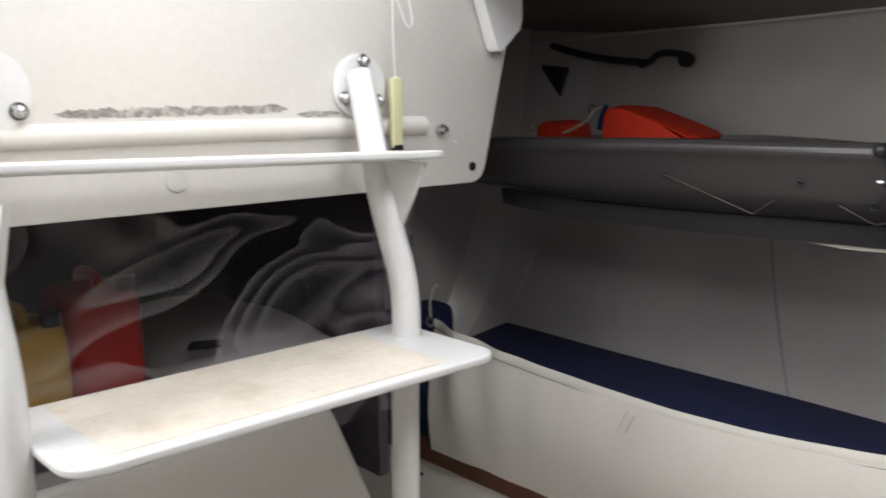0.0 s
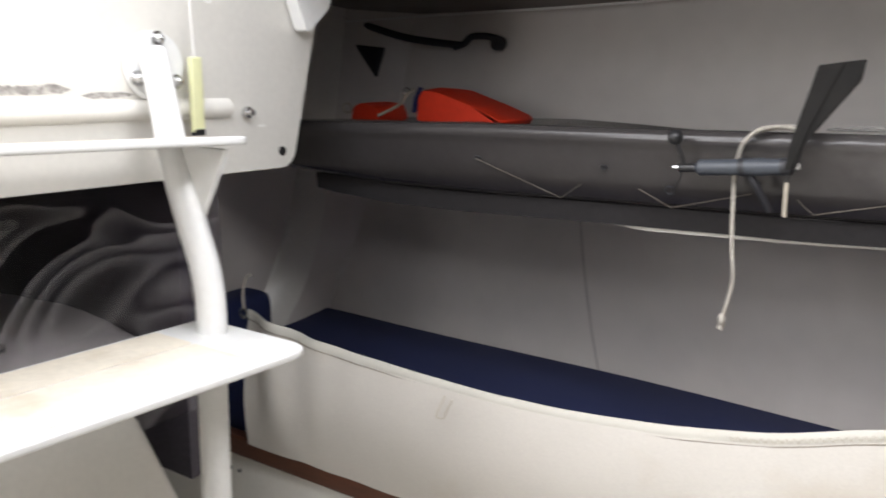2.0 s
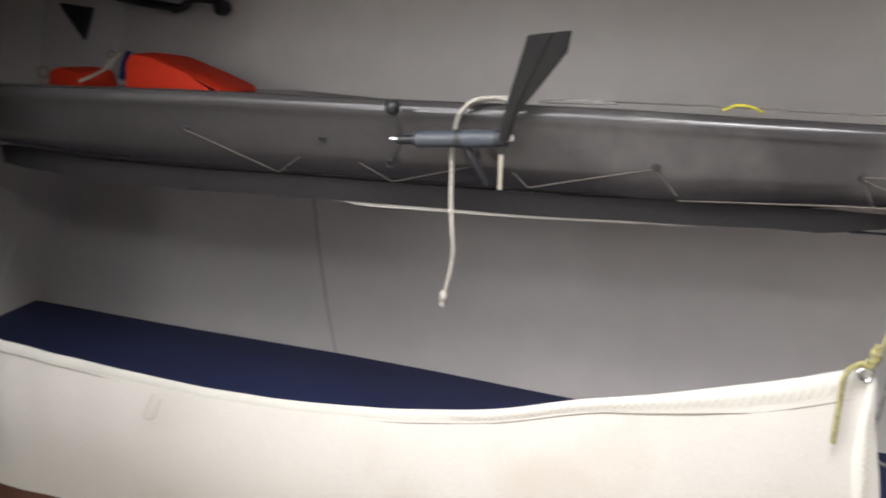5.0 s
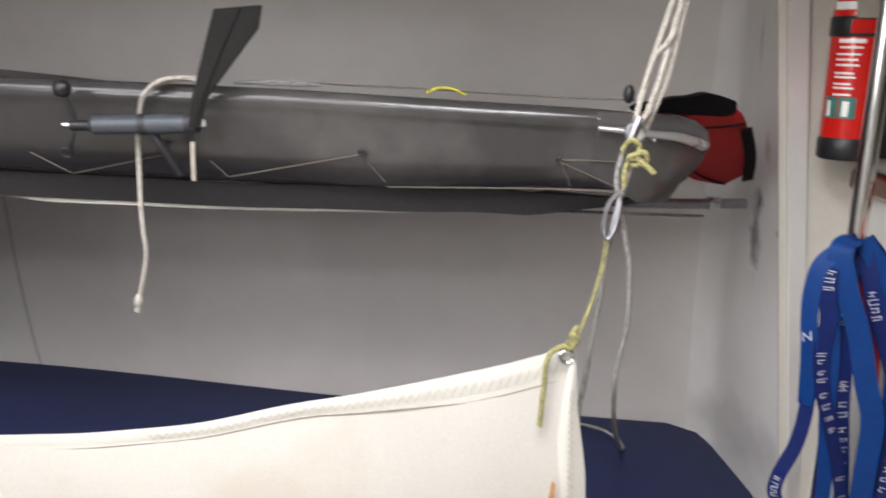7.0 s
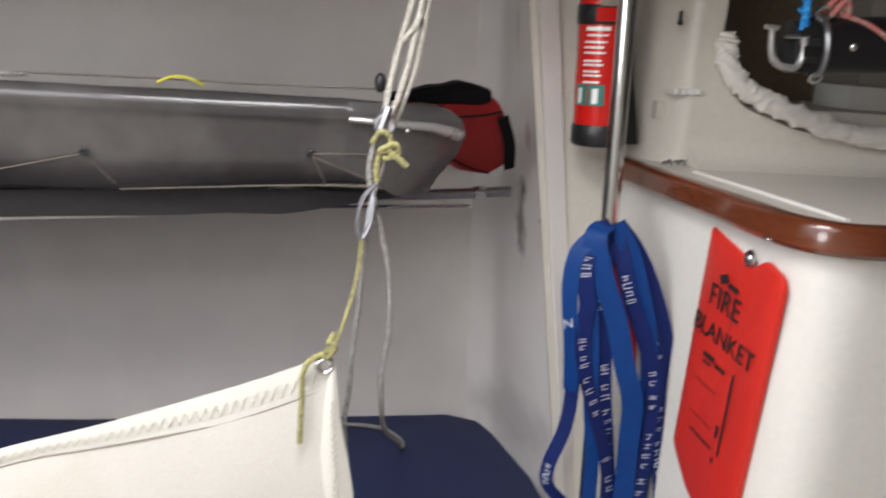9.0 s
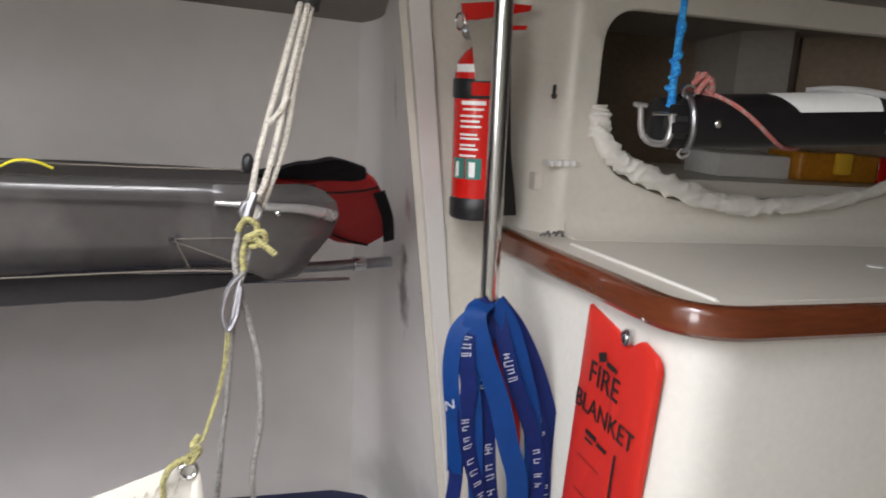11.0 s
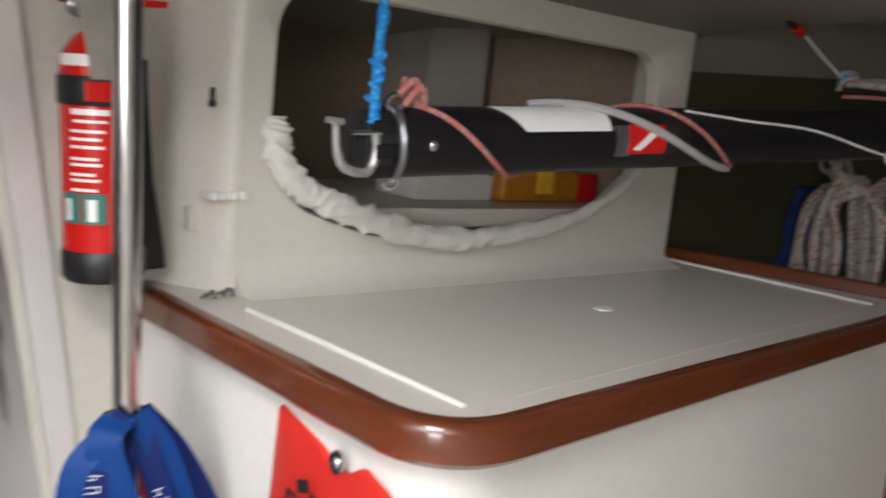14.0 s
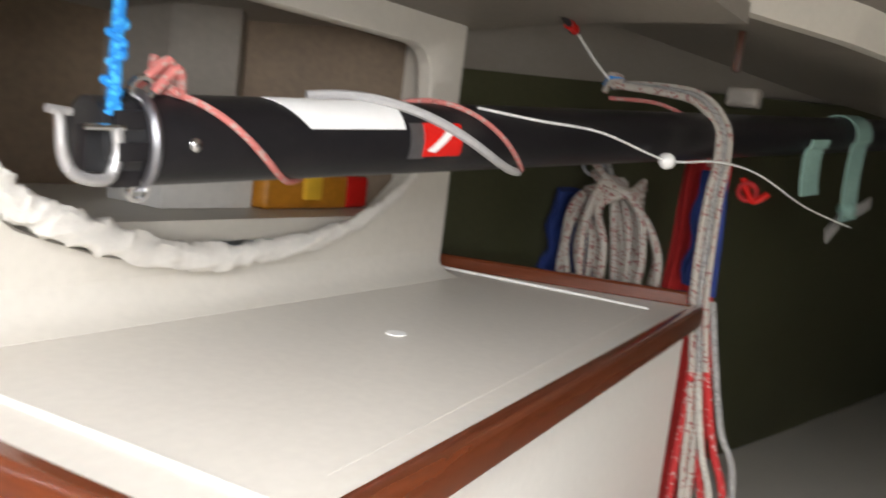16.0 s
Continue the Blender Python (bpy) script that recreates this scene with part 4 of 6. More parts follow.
def flap_fn(u, v):
    x = -1.22 + 1.72 * u
    b = min(lerp(ZB, x), 0.868)
    w = (0.043 - 0.008 * u) * min(1.0, (1 - u) * 9 + 0.15)
    return (x, 1.650 + 0.003 * wob(x * 5) + 0.006 * v, b + 0.006 - w * v)


put("flap", sheet("flap", flap_fn, 60, 3, 0.004, DARKPVC), cot, "dark grey lower flap")
put("frame_tube", tube("frame_tube", [(-1.45, 1.80, 0.88), (-0.6, 1.80, 0.860), (0.1, 1.83, 0.850), (0.50, 1.92, 0.822), (0.745, 1.955, 0.829)], 0.0095, DULL, 12), cot, "dull steel side tube")
put("frame_tube", tube("frame_tube", [(-1.45, 2.10, 0.93), (0.72, 2.06, 0.92)], 0.0125, STEEL, 12, straight=True), cot)
put("socket", tube("socket", [(0.675, 1.945, 0.8265), (0.695, 1.948, 0.827)], 0.0125, STEEL, 14, straight=True), cot)
put("lower_rod", tube("lower_rod", [(0.40, 1.90, 0.801), (0.66, 1.905, 0.809)], 0.0030, STEEL, 8, straight=True), cot)
# reinforced end of the sling with its batten
PATCH_EDGE = [(0.872, 0.520), (0.885, 0.532), (0.906, 0.541), (0.92, 0.552), (0.944, 0.566), (0.967, 0.572), (0.983, 0.567), (0.995, 0.553), (1.004, 0.522)]


def on_sling(x, z):
    """A place just off the sling's front."""
    t = lerp(ZT, x)
    return (x, lerp([(t - 0.16, 1.640), (t - 0.135, 1.614), (t - 0.100, 1.600), (t - 0.06, 1.588), (t - 0.035, 1.580), (t - 0.0175, 1.5745), (t - 0.004, 1.582), (t + 0.002, 1.600)], z), z)


def patch_fn(u, v):
    z0 = 0.912 - 0.034 * min(1.0, u * 1.6)
    z = z0 + (1.003 - z0) * v
    x = 0.410 + (lerp(PATCH_EDGE, z) - 0.410) * u
    return (x, on_sling(min(x, 0.5), z)[1] + 0.0005 + 0.075 * max(0.0, u - 0.4) ** 2.2 + 0.002 * wob(x * 30, z * 20), z)


put("end_patch", sheet("end_patch", patch_fn, 24, 20, 0.0025, CLEARPVC), cot, "pale translucent rounded end patch")
put("batten", tube("batten", [(0.412, 1.569, 0.983), (0.448, 1.566, 0.982), (0.481, 1.567, 0.980), (0.52, 1.574, 0.9775), (0.547, 1.588, 0.971), (0.564, 1.602, 0.966)], lambda u: 0.0032 + 0.0052 * u, SILVER, 10), cot, "shiny pale batten")
put("batten_stud", ball("batten_stud", (0.487, 1.562, 0.973), 0.004, STEEL), cot)
holes = [(-0.731, 0.924), (-0.464, 0.925), (-0.341, 0.894), (-0.195, 0.917), (0.087, 0.924), (0.366, 0.933)]
for k, (x, z) in enumerate(holes):
    put("eyelet", ring("eyelet", (x, 1.592 - 0.09 * (z - 0.90), z), (0, -0.9, -0.4), 0.0045 if k != 2 else 0.0075, 0.0020, CHARCOAL, 12, 6), cot, "dark eyelet")


for run in ([(-0.735, 0.923), (-0.56, 0.858), (-0.512, 0.890)], [(-0.40, 0.890), (-0.345, 0.860), (-0.205, 0.899)], [(-0.134, 0.896), (-0.11, 0.872), (0.085, 0.921), (0.12, 0.881)], [(0.367, 0.932), (0.388, 0.889)], [(0.368, 0.930), (0.405, 0.916), (0.448, 0.900)], [(0.366, 0.934), (0.41, 0.936), (0.451, 0.937)]):
    put("lacing", tube("lacing", [(x, on_sling(x, z)[1] - (0.005 if x > 0.36 else 0.001), z) for x, z in run], 0.0009, CORD, 5, straight=True), cot)
put("lacing", tube("lacing", [(0.121, 1.634, 0.870), (0.25, 1.622, 0.880), (0.36, 1.606, 0.889), (0.449, 1.572, 0.897)], 0.0013, CORD, 5), cot)
for dz in (0.0, 0.008):
    put("end_tube", tube("end_tube", [(-1.47, 1.80, 0.925 + dz), (-1.36, 1.77, 0.912 + dz), (-1.28, 1.745, 0.900 + dz)], 0.004, STEEL, 8), cot, "bright end of the frame tube")
put("end_lashing", ball("end_lashing", (-1.42, 1.80, 0.885), 0.03, GREYROPE, (2.2, 1.0, 0.7), 12), cot, "grey lashing round the tube's end")

# white strip drawn under the flap where light catches the wall
put("white_edging", sheet("white_edging", lambda u, v: (-0.50 + 0.71 * u, 1.664, lerp(ZB, -0.50 + 0.71 * u) - 0.0335 + 0.004 * u - 0.0085 * min(1.0, u * 8) * (1 - u) ** 0.4 * v), 30, 2, 0.002, HEM), cot, "thin white strip for light showing below the flap")
# line along the cot's top with yellow tape and a small black cleat
line = thing("cot_line", (0.2, 1.62, 1.01), "thin grey line along the cot with a yellow tie", "line")
put("line", tube("line", [(-0.06, 1.64, 1.012), (0.15, 1.62, 1.017), (0.32, 1.61, 1.018), (0.462, 1.60, 1.022)], 0.0013, CORD, 5), line)
put("yellow_tie", tube("yellow_tie", [(0.172, 1.612, 1.012), (0.19, 1.606, 1.021), (0.21, 1.606, 1.020), (0.228, 1.612, 1.012)], 0.0017, YELLOWTAPE, 6), line, "yellow tie")
clip = put("toggle", ball("toggle", (0.452, 1.595, 1.030), 0.010, BLACK, (0.8, 0.8, 1.3)), line, "black toggle")
solid("black_webbing", tube("black_webbing", [(-0.10, 1.60, 1.009), (-0.04, 1.605, 1.013), (0.02, 1.62, 1.012)], lambda u: 0.0015 + 0.003 * math.sin(math.pi * u), GREYROPE, 6), "frayed dark twine lying on the cot's edge", "twine")

# folding vane lashed to the cot
vane = thing("wind_vane", (-0.23, 1.545, 0.94), "black folding vane with flat blade lashed to the cot", "vane")
put("shaft", tube("shaft", [(-0.312, 1.549, 0.940), (-0.278, 1.548, 0.942)], 0.0072, BLACK, 10, straight=True), vane)
put("spindle", tube("spindle", [(-0.322, 1.549, 0.940), (-0.300, 1.549, 0.941)], 0.0028, STEEL, 8, straight=True), vane, "steel spindle")
put("body", skin("body", sweep_rings([Vector((-0.283 + 0.145 * u, 1.547, 0.9425 + 0.0115 * u)) for u in (0, 0.04, 0.1, 0.45, 0.5, 0.72, 0.75, 0.97, 1.0)], lambda u: 0.0075 + (0.0055 if u > 0.1 else 0) + (0.0015 if 0.5 < u < 0.7 else 0), 18), SLATE), vane)
put("collar", tube("collar", [(-0.213, 1.547, 0.948), (-0.205, 1.547, 0.949)], 0.0148, CHARCOAL, 18, straight=True), vane)
put("end_cap", tube("end_cap", [(-0.150, 1.547, 0.9535), (-0.134, 1.547, 0.955)], 0.0135, CHARCOAL, 18, straight=True), vane)
put("pin", tube("pin", [(-0.137, 1.545, 0.955), (-0.124, 1.544, 0.956)], 0.005, LABEL, 10, straight=True), vane, "white pin end")
put("blade", prism("blade", rounded([(-0.143, 0.950), (-0.126, 0.952), (-0.118, 0.990), (-0.048, 1.086), (-0.044, 1.116), (-0.108, 1.107), (-0.138, 0.990)], [0.003, 0.003, 0.006, 0.004, 0.003, 0.003, 0.006], 3), 1, 1.533, 1.5385, BLADE, 0.0015), vane, "flat matt black blade")
put("blade_rib", tube("blade_rib", [(-0.132, 1.532, 0.955), (-0.115, 1.531, 1.01), (-0.072, 1.532, 1.112)], 0.0016, BLADE, 6), vane)
put("arm", tube("arm", [(-0.304, 1.546, 0.944), (-0.308, 1.545, 0.962), (-0.318, 1.544, 0.985)], 0.0035, BLACK, 8), vane)
put("counterweight", ball("counterweight", (-0.319, 1.543, 0.990), 0.0125, BLACK), vane, "black ball weight")
put("strut", tube("strut", [(-0.305, 1.549, 0.936), (-0.314, 1.555, 0.915), (-0.322, 1.563, 0.902)], 0.0016, BLACK, 6), vane)
put("strut", tube("strut", [(-0.200, 1.550, 0.940), (-0.185, 1.555, 0.915), (-0.168, 1.575, 0.878)], 0.006, CHARCOAL, 8), vane)
put("tail_cord", tube("tail_cord", [(-0.138, 1.540, 0.948), (-0.139, 1.541, 0.925), (-0.139, 1.542, 0.902)], 0.0016, BLACK, 6), vane)
put("tail_cord", tube("tail_cord", [(-0.139, 1.541, 0.930), (-0.139, 1.542, 0.900), (-0.1385, 1.543, 0.876)], 0.0030, STITCH, 8), vane, "tan cord end")
lash = thing("lashing_rope", (-0.22, 1.55, 0.69), "short white flecked rope hitched round the vane, its end knotted", "rope")
put("rope", tube("rope", [(-0.140, 1.585, 1.008), (-0.165, 1.572, 1.013), (-0.193, 1.556, 1.006), (-0.213, 1.558, 0.985), (-0.222, 1.566, 0.962), (-0.225, 1.5675, 0.945), (-0.226, 1.5675, 0.922), (-0.224, 1.565, 0.885), (-0.221, 1.560, 0.84), (-0.214, 1.549, 0.80), (-0.211, 1.551, 0.765), (-0.216, 1.552, 0.73), (-0.222, 1.552, 0.700)], 0.0032, ROPE, 8), lash)
put("rope", tube("rope", [(-0.120, 1.60, 1.010), (-0.160, 1.583, 1.012), (-0.196, 1.566, 1.003), (-0.214, 1.555, 0.985)], 0.0036, ROPE, 8), lash)
put("knot", ball("knot", (-0.224, 1.552, 0.692), 0.0075, ROPE, (0.9, 0.9, 1.5), 10), lash)
put("frayed_end", tube("frayed_end", [(-0.224, 1.552, 0.684), (-0.226, 1.552, 0.676)], lambda u: 0.0035 + 0.002 * u, ROPE, 8, straight=True), lash)


# orange bags lying on the cot
def bag(name, pts, y0, y1, material, label, category="bag"):
    """A soft bag: its outline in x and z, swollen between y0 and y1."""
    rings = []
    cx, cz = sum(p[0] for p in pts) / len(pts), sum(p[1] for p in pts) / len(pts)
    for u in (0, 0.06, 0.2, 0.5, 0.8, 0.94, 1):
        s = (1 - abs(2 * u - 1) ** 5 * 0.12)
        rings.append([(cx + (p[0] - cx) * s, y0 + (y1 - y0) * u, cz + (p[1] - cz) * s + 0.003 * wob(p[0] * 20, u * 3, p[1] * 20)) for p in rounded(pts, 0.012, 4)])
    return skin(name, rings, material)


ob1 = thing("orange_bag", (-1.0, 1.93, 0.97), "bright orange-red fabric bag lying on the cot", "bag")
put("body", bag("body", [(-1.105, 0.960), (-1.100, 1.025), (-1.085, 1.045), (-1.045, 1.043), (-0.93, 1.008), (-0.838, 0.974), (-0.845, 0.960)], 1.88, 2.04, ORANGE, ""), ob1)
put("strap", ribbon("strap", [(-1.094, 1.90, 1.047), (-1.104, 1.895, 1.02), (-1.108, 1.890, 0.985)], 0.02, (0, 1, 0), 0.002, BLUECLOTH), ob1, "dark blue strap")
put("clip", tube("clip", [(-1.095, 1.875, 1.043), (-1.115, 1.870, 1.03), (-1.125, 1.865, 1.012), (-1.15, 1.86, 0.995), (-1.19, 1.85, 0.976)], 0.0035, STITCH, 8), ob1, "tan cord with clip")
put("clip", ring("clip", (-1.117, 1.872, 1.038), (0.3, -1, 0.3), 0.008, 0.002, STEEL, 14, 6), ob1)
ob2 = thing("small_orange_bag", (-1.25, 1.95, 0.965), "small orange-red bag tied beside the larger one", "bag")
put("body", bag("body", [(-1.31, 0.955), (-1.30, 0.996), (-1.27, 1.006), (-1.215, 0.998), (-1.20, 0.955)], 1.88, 2.0, ORANGE, ""), ob2)
put("clip", ring("clip", (-1.315, 1.88, 0.99), (0.5, -1, 0), 0.012, 0.003, STITCH, 14, 6), ob2, "tan webbing ring")

# red and black bag at the cot's forward end
rb = thing("red_bag", (0.66, 1.92, 0.865), "dark red holdall with black top flap at the cot's end", "bag")


def leaning(name, pts, depth, lift, material, radius=0.010):
    """A soft bag whose front leans back as it goes down."""
    cx, cz = sum(p[0] for p in pts) / len(pts), sum(p[1] for p in pts) / len(pts)
    rings = []
    for u in (0, 0.04, 0.12, 0.3, 0.6, 0.85, 1):
        k = 1 - 0.10 * abs(2 * u - 1) ** 6 - 0.10 * u
        row = []
        for x, z in rounded(pts, radius, 4):
            x, z = cx + (x - cx) * k, cz + (z - cz) * k
            row.append((x, 1.66 - lift + (1.03 - z) * 1.45 + depth * u + 0.005 * wob(x * 22, u * 3, z * 22), z + 0.002 * wob(x * 40, u * 2, 3.0)))
        rings.append(row)
    return skin(name, rings, material)


put("body", leaning("body", [(0.500, 1.000), (0.543, 0.999), (0.621, 1.022), (0.644, 1.010), (0.675, 0.974), (0.711, 0.929), (0.717, 0.893), (0.685, 0.863), (0.628, 0.874), (0.575, 0.907), (0.52, 0.943)], 0.13, 0.0, REDCLOTH), rb)
put("top_flap", leaning("top_flap", [(0.47, 1.010), (0.500, 1.016), (0.527, 1.027), (0.553, 1.031), (0.572, 1.038), (0.603, 1.032), (0.622, 1.026), (0.631, 1.006), (0.617, 1.000), (0.576, 0.999), (0.528, 1.000), (0.47, 1.000)], 0.05, 0.008, BLACKCLOTH, 0.007), rb, "black cloth flap")
put("side_strap", ribbon("side_strap", [(0.655, 1.721, 0.984), (0.688, 1.787, 0.937), (0.712, 1.860, 0.888)], 0.018, (1, 0.0, 0.25), 0.004, BLACKCLOTH), rb, "black strap")
put("seam", tube("seam", [(0.545, 1.722, 0.982), (0.585, 1.723, 0.980), (0.625, 1.716, 0.985), (0.650, 1.705, 0.993)], 0.0018, BLACKCLOTH, 6), rb)
put("seam", tube("seam", [(0.600, 1.832, 0.905), (0.640, 1.866, 0.884), (0.682, 1.880, 0.873)], 0.0018, BLACKCLOTH, 6), rb)


# ---- tackle that holds the lee cloth up ----
tackle = thing("tackle", (0.39, 1.43, 0.70), "white flecked rope tackle with snap shackle and yellow cord", "tackle")
A, B = Vector((0.447, 1.485, 0.968)), Vector((0.510, 1.540, 1.232))
for k, (ox, oy) in enumerate(((-0.010, 0.0), (0.003, -0.006), (0.012, 0.003))):
    o = Vector((ox, oy, 0))
    put("rope", tube("rope", [A + o * 0.5, A.lerp(B, 0.3) + o + Vector((0.002 * k, 0, 0)), A.lerp(B, 0.65) + o * 0.8, B + o * 0.6], 0.0037, ROPE, 8), tackle)
for f in (0.10, 0.46):
    p = A.lerp(B, f)
    put("hitch", tube("hitch", [p + Vector((-0.011, -0.004, -0.012)), p + Vector((0.0, -0.010, 0.002)), p + Vector((0.010, -0.003, 0.020))], 0.0036, ROPE, 8), tackle)
put("shackle", ring("shackle", (0.446, 1.482, 0.980), (0.2, -1, 0), 0.011, 0.0035, DULL, 18, 8), tackle, "steel shackle")
put("thimble", tube("thimble", [(0.450, 1.482, 1.000), (0.445, 1.480, 0.985), (0.440, 1.480, 0.965)], 0.006, DULL, 8), tackle)
for p in ([(0.432, 1.478, 0.958), (0.440, 1.470, 0.972), (0.452, 1.472, 0.965), (0.450, 1.474, 0.950), (0.438, 1.472, 0.948)], [(0.440, 1.474, 0.950), (0.458, 1.470, 0.958), (0.462, 1.474, 0.945), (0.445, 1.476, 0.940)], [(0.448, 1.474, 0.952), (0.462, 1.472, 0.942), (0.474, 1.470, 0.932)], [(0.442, 1.476, 0.948), (0.438, 1.478, 0.930), (0.440, 1.480, 0.912)]):
    put("yellow_cord", tube("yellow_cord", p, 0.0036, YELLOWCORD, 8), tackle, "yellow cord")
put("fall", tube("fall", [(0.442, 1.486, 0.975), (0.433, 1.487, 0.945), (0.431, 1.488, 0.920), (0.437, 1.490, 0.89), (0.447, 1.493, 0.855), (0.462, 1.496, 0.80), (0.468, 1.498, 0.735), (0.467, 1.50, 0.70), (0.462, 1.502, 0.662), (0.463, 1.506, 0.625), (0.475, 1.545, 0.560), (0.512, 1.70, 0.462), (0.556, 1.88, 0.358), (0.572, 1.945, 0.316), (0.581, 1.967, 0.3125), (0.574, 2.0, 0.3125), (0.551, 2.035, 0.3125), (0.514, 2.054, 0.3125), (0.477, 2.06, 0.3125)], 0.0036, GREYROPE, 8), tackle)
put("fall", tube("fall", [(0.447, 1.484, 0.945), (0.442, 1.483, 0.915), (0.434, 1.484, 0.882), (0.430, 1.488, 0.83), (0.427, 1.495, 0.75), (0.423, 1.498, 0.695), (0.420, 1.50, 0.627), (0.417, 1.502, 0.58), (0.43, 1.52, 0.45), (0.44, 1.56, 0.317)], 0.0034, GREYROPE, 8), tackle)
put("snap_hook", tube("snap_hook", [(0.437, 1.482, 0.905), (0.424, 1.479, 0.890), (0.418, 1.476, 0.862), (0.424, 1.474, 0.842), (0.434, 1.476, 0.860), (0.438, 1.481, 0.892)], 0.0035, DULL, 8), tackle, "steel snap hook")
put("snap_gate", tube("snap_gate", [(0.437, 1.482, 0.900), (0.428, 1.477, 0.845)], 0.0028, DULL, 8, straight=True), tackle)
put("yellow_cord", tube("yellow_cord", [(0.423, 1.474, 0.845), (0.420, 1.47, 0.80), (0.410, 1.46, 0.76), (0.395, 1.436, 0.722), (0.386, 1.424, 0.704)], 0.0014, YELLOWCORD, 8), tackle, "yellow cord")
put("yellow_cord", tube("yellow_cord", [(0.426, 1.474, 0.842), (0.424, 1.472, 0.81), (0.414, 1.462, 0.765), (0.398, 1.438, 0.725)], 0.0012, YELLOWCORD, 8), tackle)
put("yellow_knot", tube("yellow_knot", [(0.393, 1.426, 0.737), (0.386, 1.422, 0.727), (0.390, 1.419, 0.719), (0.384, 1.418, 0.710), (0.374, 1.417, 0.713), (0.360, 1.415, 0.703)], 0.0036, YELLOWCORD, 8), tackle, "yellow knotted cord")
put("yellow_knot", tube("yellow_knot", [(0.384, 1.420, 0.728), (0.393, 1.417, 0.725), (0.390, 1.420, 0.716), (0.380, 1.417, 0.718)], 0.0034, YELLOWCORD, 8), tackle)
put("cord_tail", tube("cord_tail", [(0.364, 1.416, 0.708), (0.356, 1.413, 0.690), (0.356, 1.411, 0.662), (0.355, 1.410, 0.604)], 0.0034, YELLOWCORD, 8), tackle, "yellow cord tail")
tackle.location.z += 0.008
solid("deck_fitting", tube("deck_fitting", [(0.508, 1.540, 1.222), (0.514, 1.546, 1.245), (0.518, 1.552, 1.27), (0.528, 1.565, 1.34), (0.54, 1.58, 1.42)], lambda u: 0.015 if u < 0.45 else 0.006, BLACK, 12), "black block under the side deck holding the tackle", "block")

# dark stowed pole and bracket below the side deck
sp = thing("stowed_bar", (-1.45, 2.25, 1.14), "dark metal bar hung below the side deck", "bar")
put("bar", tube("bar", [(-1.85, 2.32, 1.285), (-1.62, 2.30, 1.225), (-1.42, 2.28, 1.178), (-1.23, 2.28, 1.155)], 0.011, CHARCOAL, 10), sp)
put("hook", tube("hook", [(-1.25, 2.28, 1.150), (-1.215, 2.28, 1.160), (-1.19, 2.28, 1.178), (-1.15, 2.29, 1.180), (-1.11, 2.30, 1.172)], 0.010, CHARCOAL, 10), sp)
put("end_knob", disc("end_knob", (-1.11, 2.295, 1.160), (0, -1, 0), 0.020, 0.03, CHARCOAL, 16, 0.004), sp, "dark end knob")
solid("gusset_plate", prism("gusset_plate", [(-1.62, 1.160), (-1.52, 1.150), (-1.538, 1.062)], 1, 2.27, 2.30, CHARCOAL, 0.002), "dark triangular bracket on the hull side", "bracket")
solid("stay_line", tube("stay_line", [(-1.70, 2.265, 1.228), (-1.31, 2.265, 1.239), (-1.04, 2.265, 1.246), (-0.80, 2.265, 1.253), (-0.55, 2.265, 1.262), (0.1, 2.265, 1.276)], 0.0032, LABEL, 6), "thin white cord stretched under the side deck", "line")

# screw holes and grime by the socket
for k, (y, z, r) in enumerate(((1.835, 0.815, 0.004), (1.845, 0.800, 0.006), (1.830, 0.798, 0.003), (1.822, 0.790, 0.004))):
    x = 0.705 + (1.25 - z) * 0.157 + (0.772 - 0.705 - (1.25 - z) * 0.157) * (y - 1.815) / 0.4
    solid("screw_hole", disc("screw_hole", (x - 0.0015, y, z), (-1, 0, 0), r, 0.003, SOOT, 8), "old screw hole in the bulkhead", "hole", "screw holes")


# ---- pole, extinguisher, ribbons ----
def lean(z):
    return 0.788 - 0.04 * (z - 1.0)


solid("grab_pole", tube("grab_pole", [(lean(z), 1.598, z) for z in (0.0, 0.5, 1.0, 1.42)], 0.0128, STEEL, 20, straight=True), "polished stainless steel pole from sole to deckhead", "pole")

EXC, EYC = 0.826, 1.760
ex = thing("fire_extinguisher", (EXC, EYC, 0.945), "red fire extinguisher with black base in a black bracket", "fire extinguisher")
tilt = Matrix.Translation((EXC, EYC, 0.945)) @ Matrix.Rotation(radians(-3.0), 4, "Y")


def turned(name, prof, material, segs=28):
    return skin(name, [[tilt @ Vector((r * math.cos(2 * math.pi * k / segs), r * math.sin(2 * math.pi * k / segs), z)) for k in range(segs)] for r, z in prof], material)


cyl = put("cylinder", turned("cylinder", [(0.040, 0.02), (0.0405, 0.03), (0.0405, 0.205), (0.040, 0.222), (0.036, 0.240), (0.026, 0.254), (0.016, 0.262), (0.015, 0.275)], RED), ex)
put("base", turned("base", [(0.040, 0.0), (0.0432, 0.004), (0.0432, 0.030), (0.041, 0.034)], BLACK), ex, "black plastic base")
put("strap", turned("strap", [(0.0412, 0.185), (0.0428, 0.187), (0.0428, 0.213), (0.0412, 0.215)], BLACK), ex, "black retaining strap")
put("buckle", rbox("buckle", (-0.030, -0.046, 0.190), (0.006, -0.038, 0.210), RED, 0.003, 2, tilt), ex, "red strap buckle")
put("neck", turned("neck", [(0.016, 0.268), (0.018, 0.272), (0.018, 0.292), (0.013, 0.300)], STEEL, 18), ex, "steel valve neck")
put("handle", prism("handle", [(-0.030, 0.298), (0.075, 0.318), (0.078, 0.327), (0.02, 0.330), (-0.034, 0.325)], 1, -0.008, 0.008, RED, 0.002), ex, "red squeeze handle").matrix_local = Matrix.Translation(-Vector(ex.location)) @ tilt
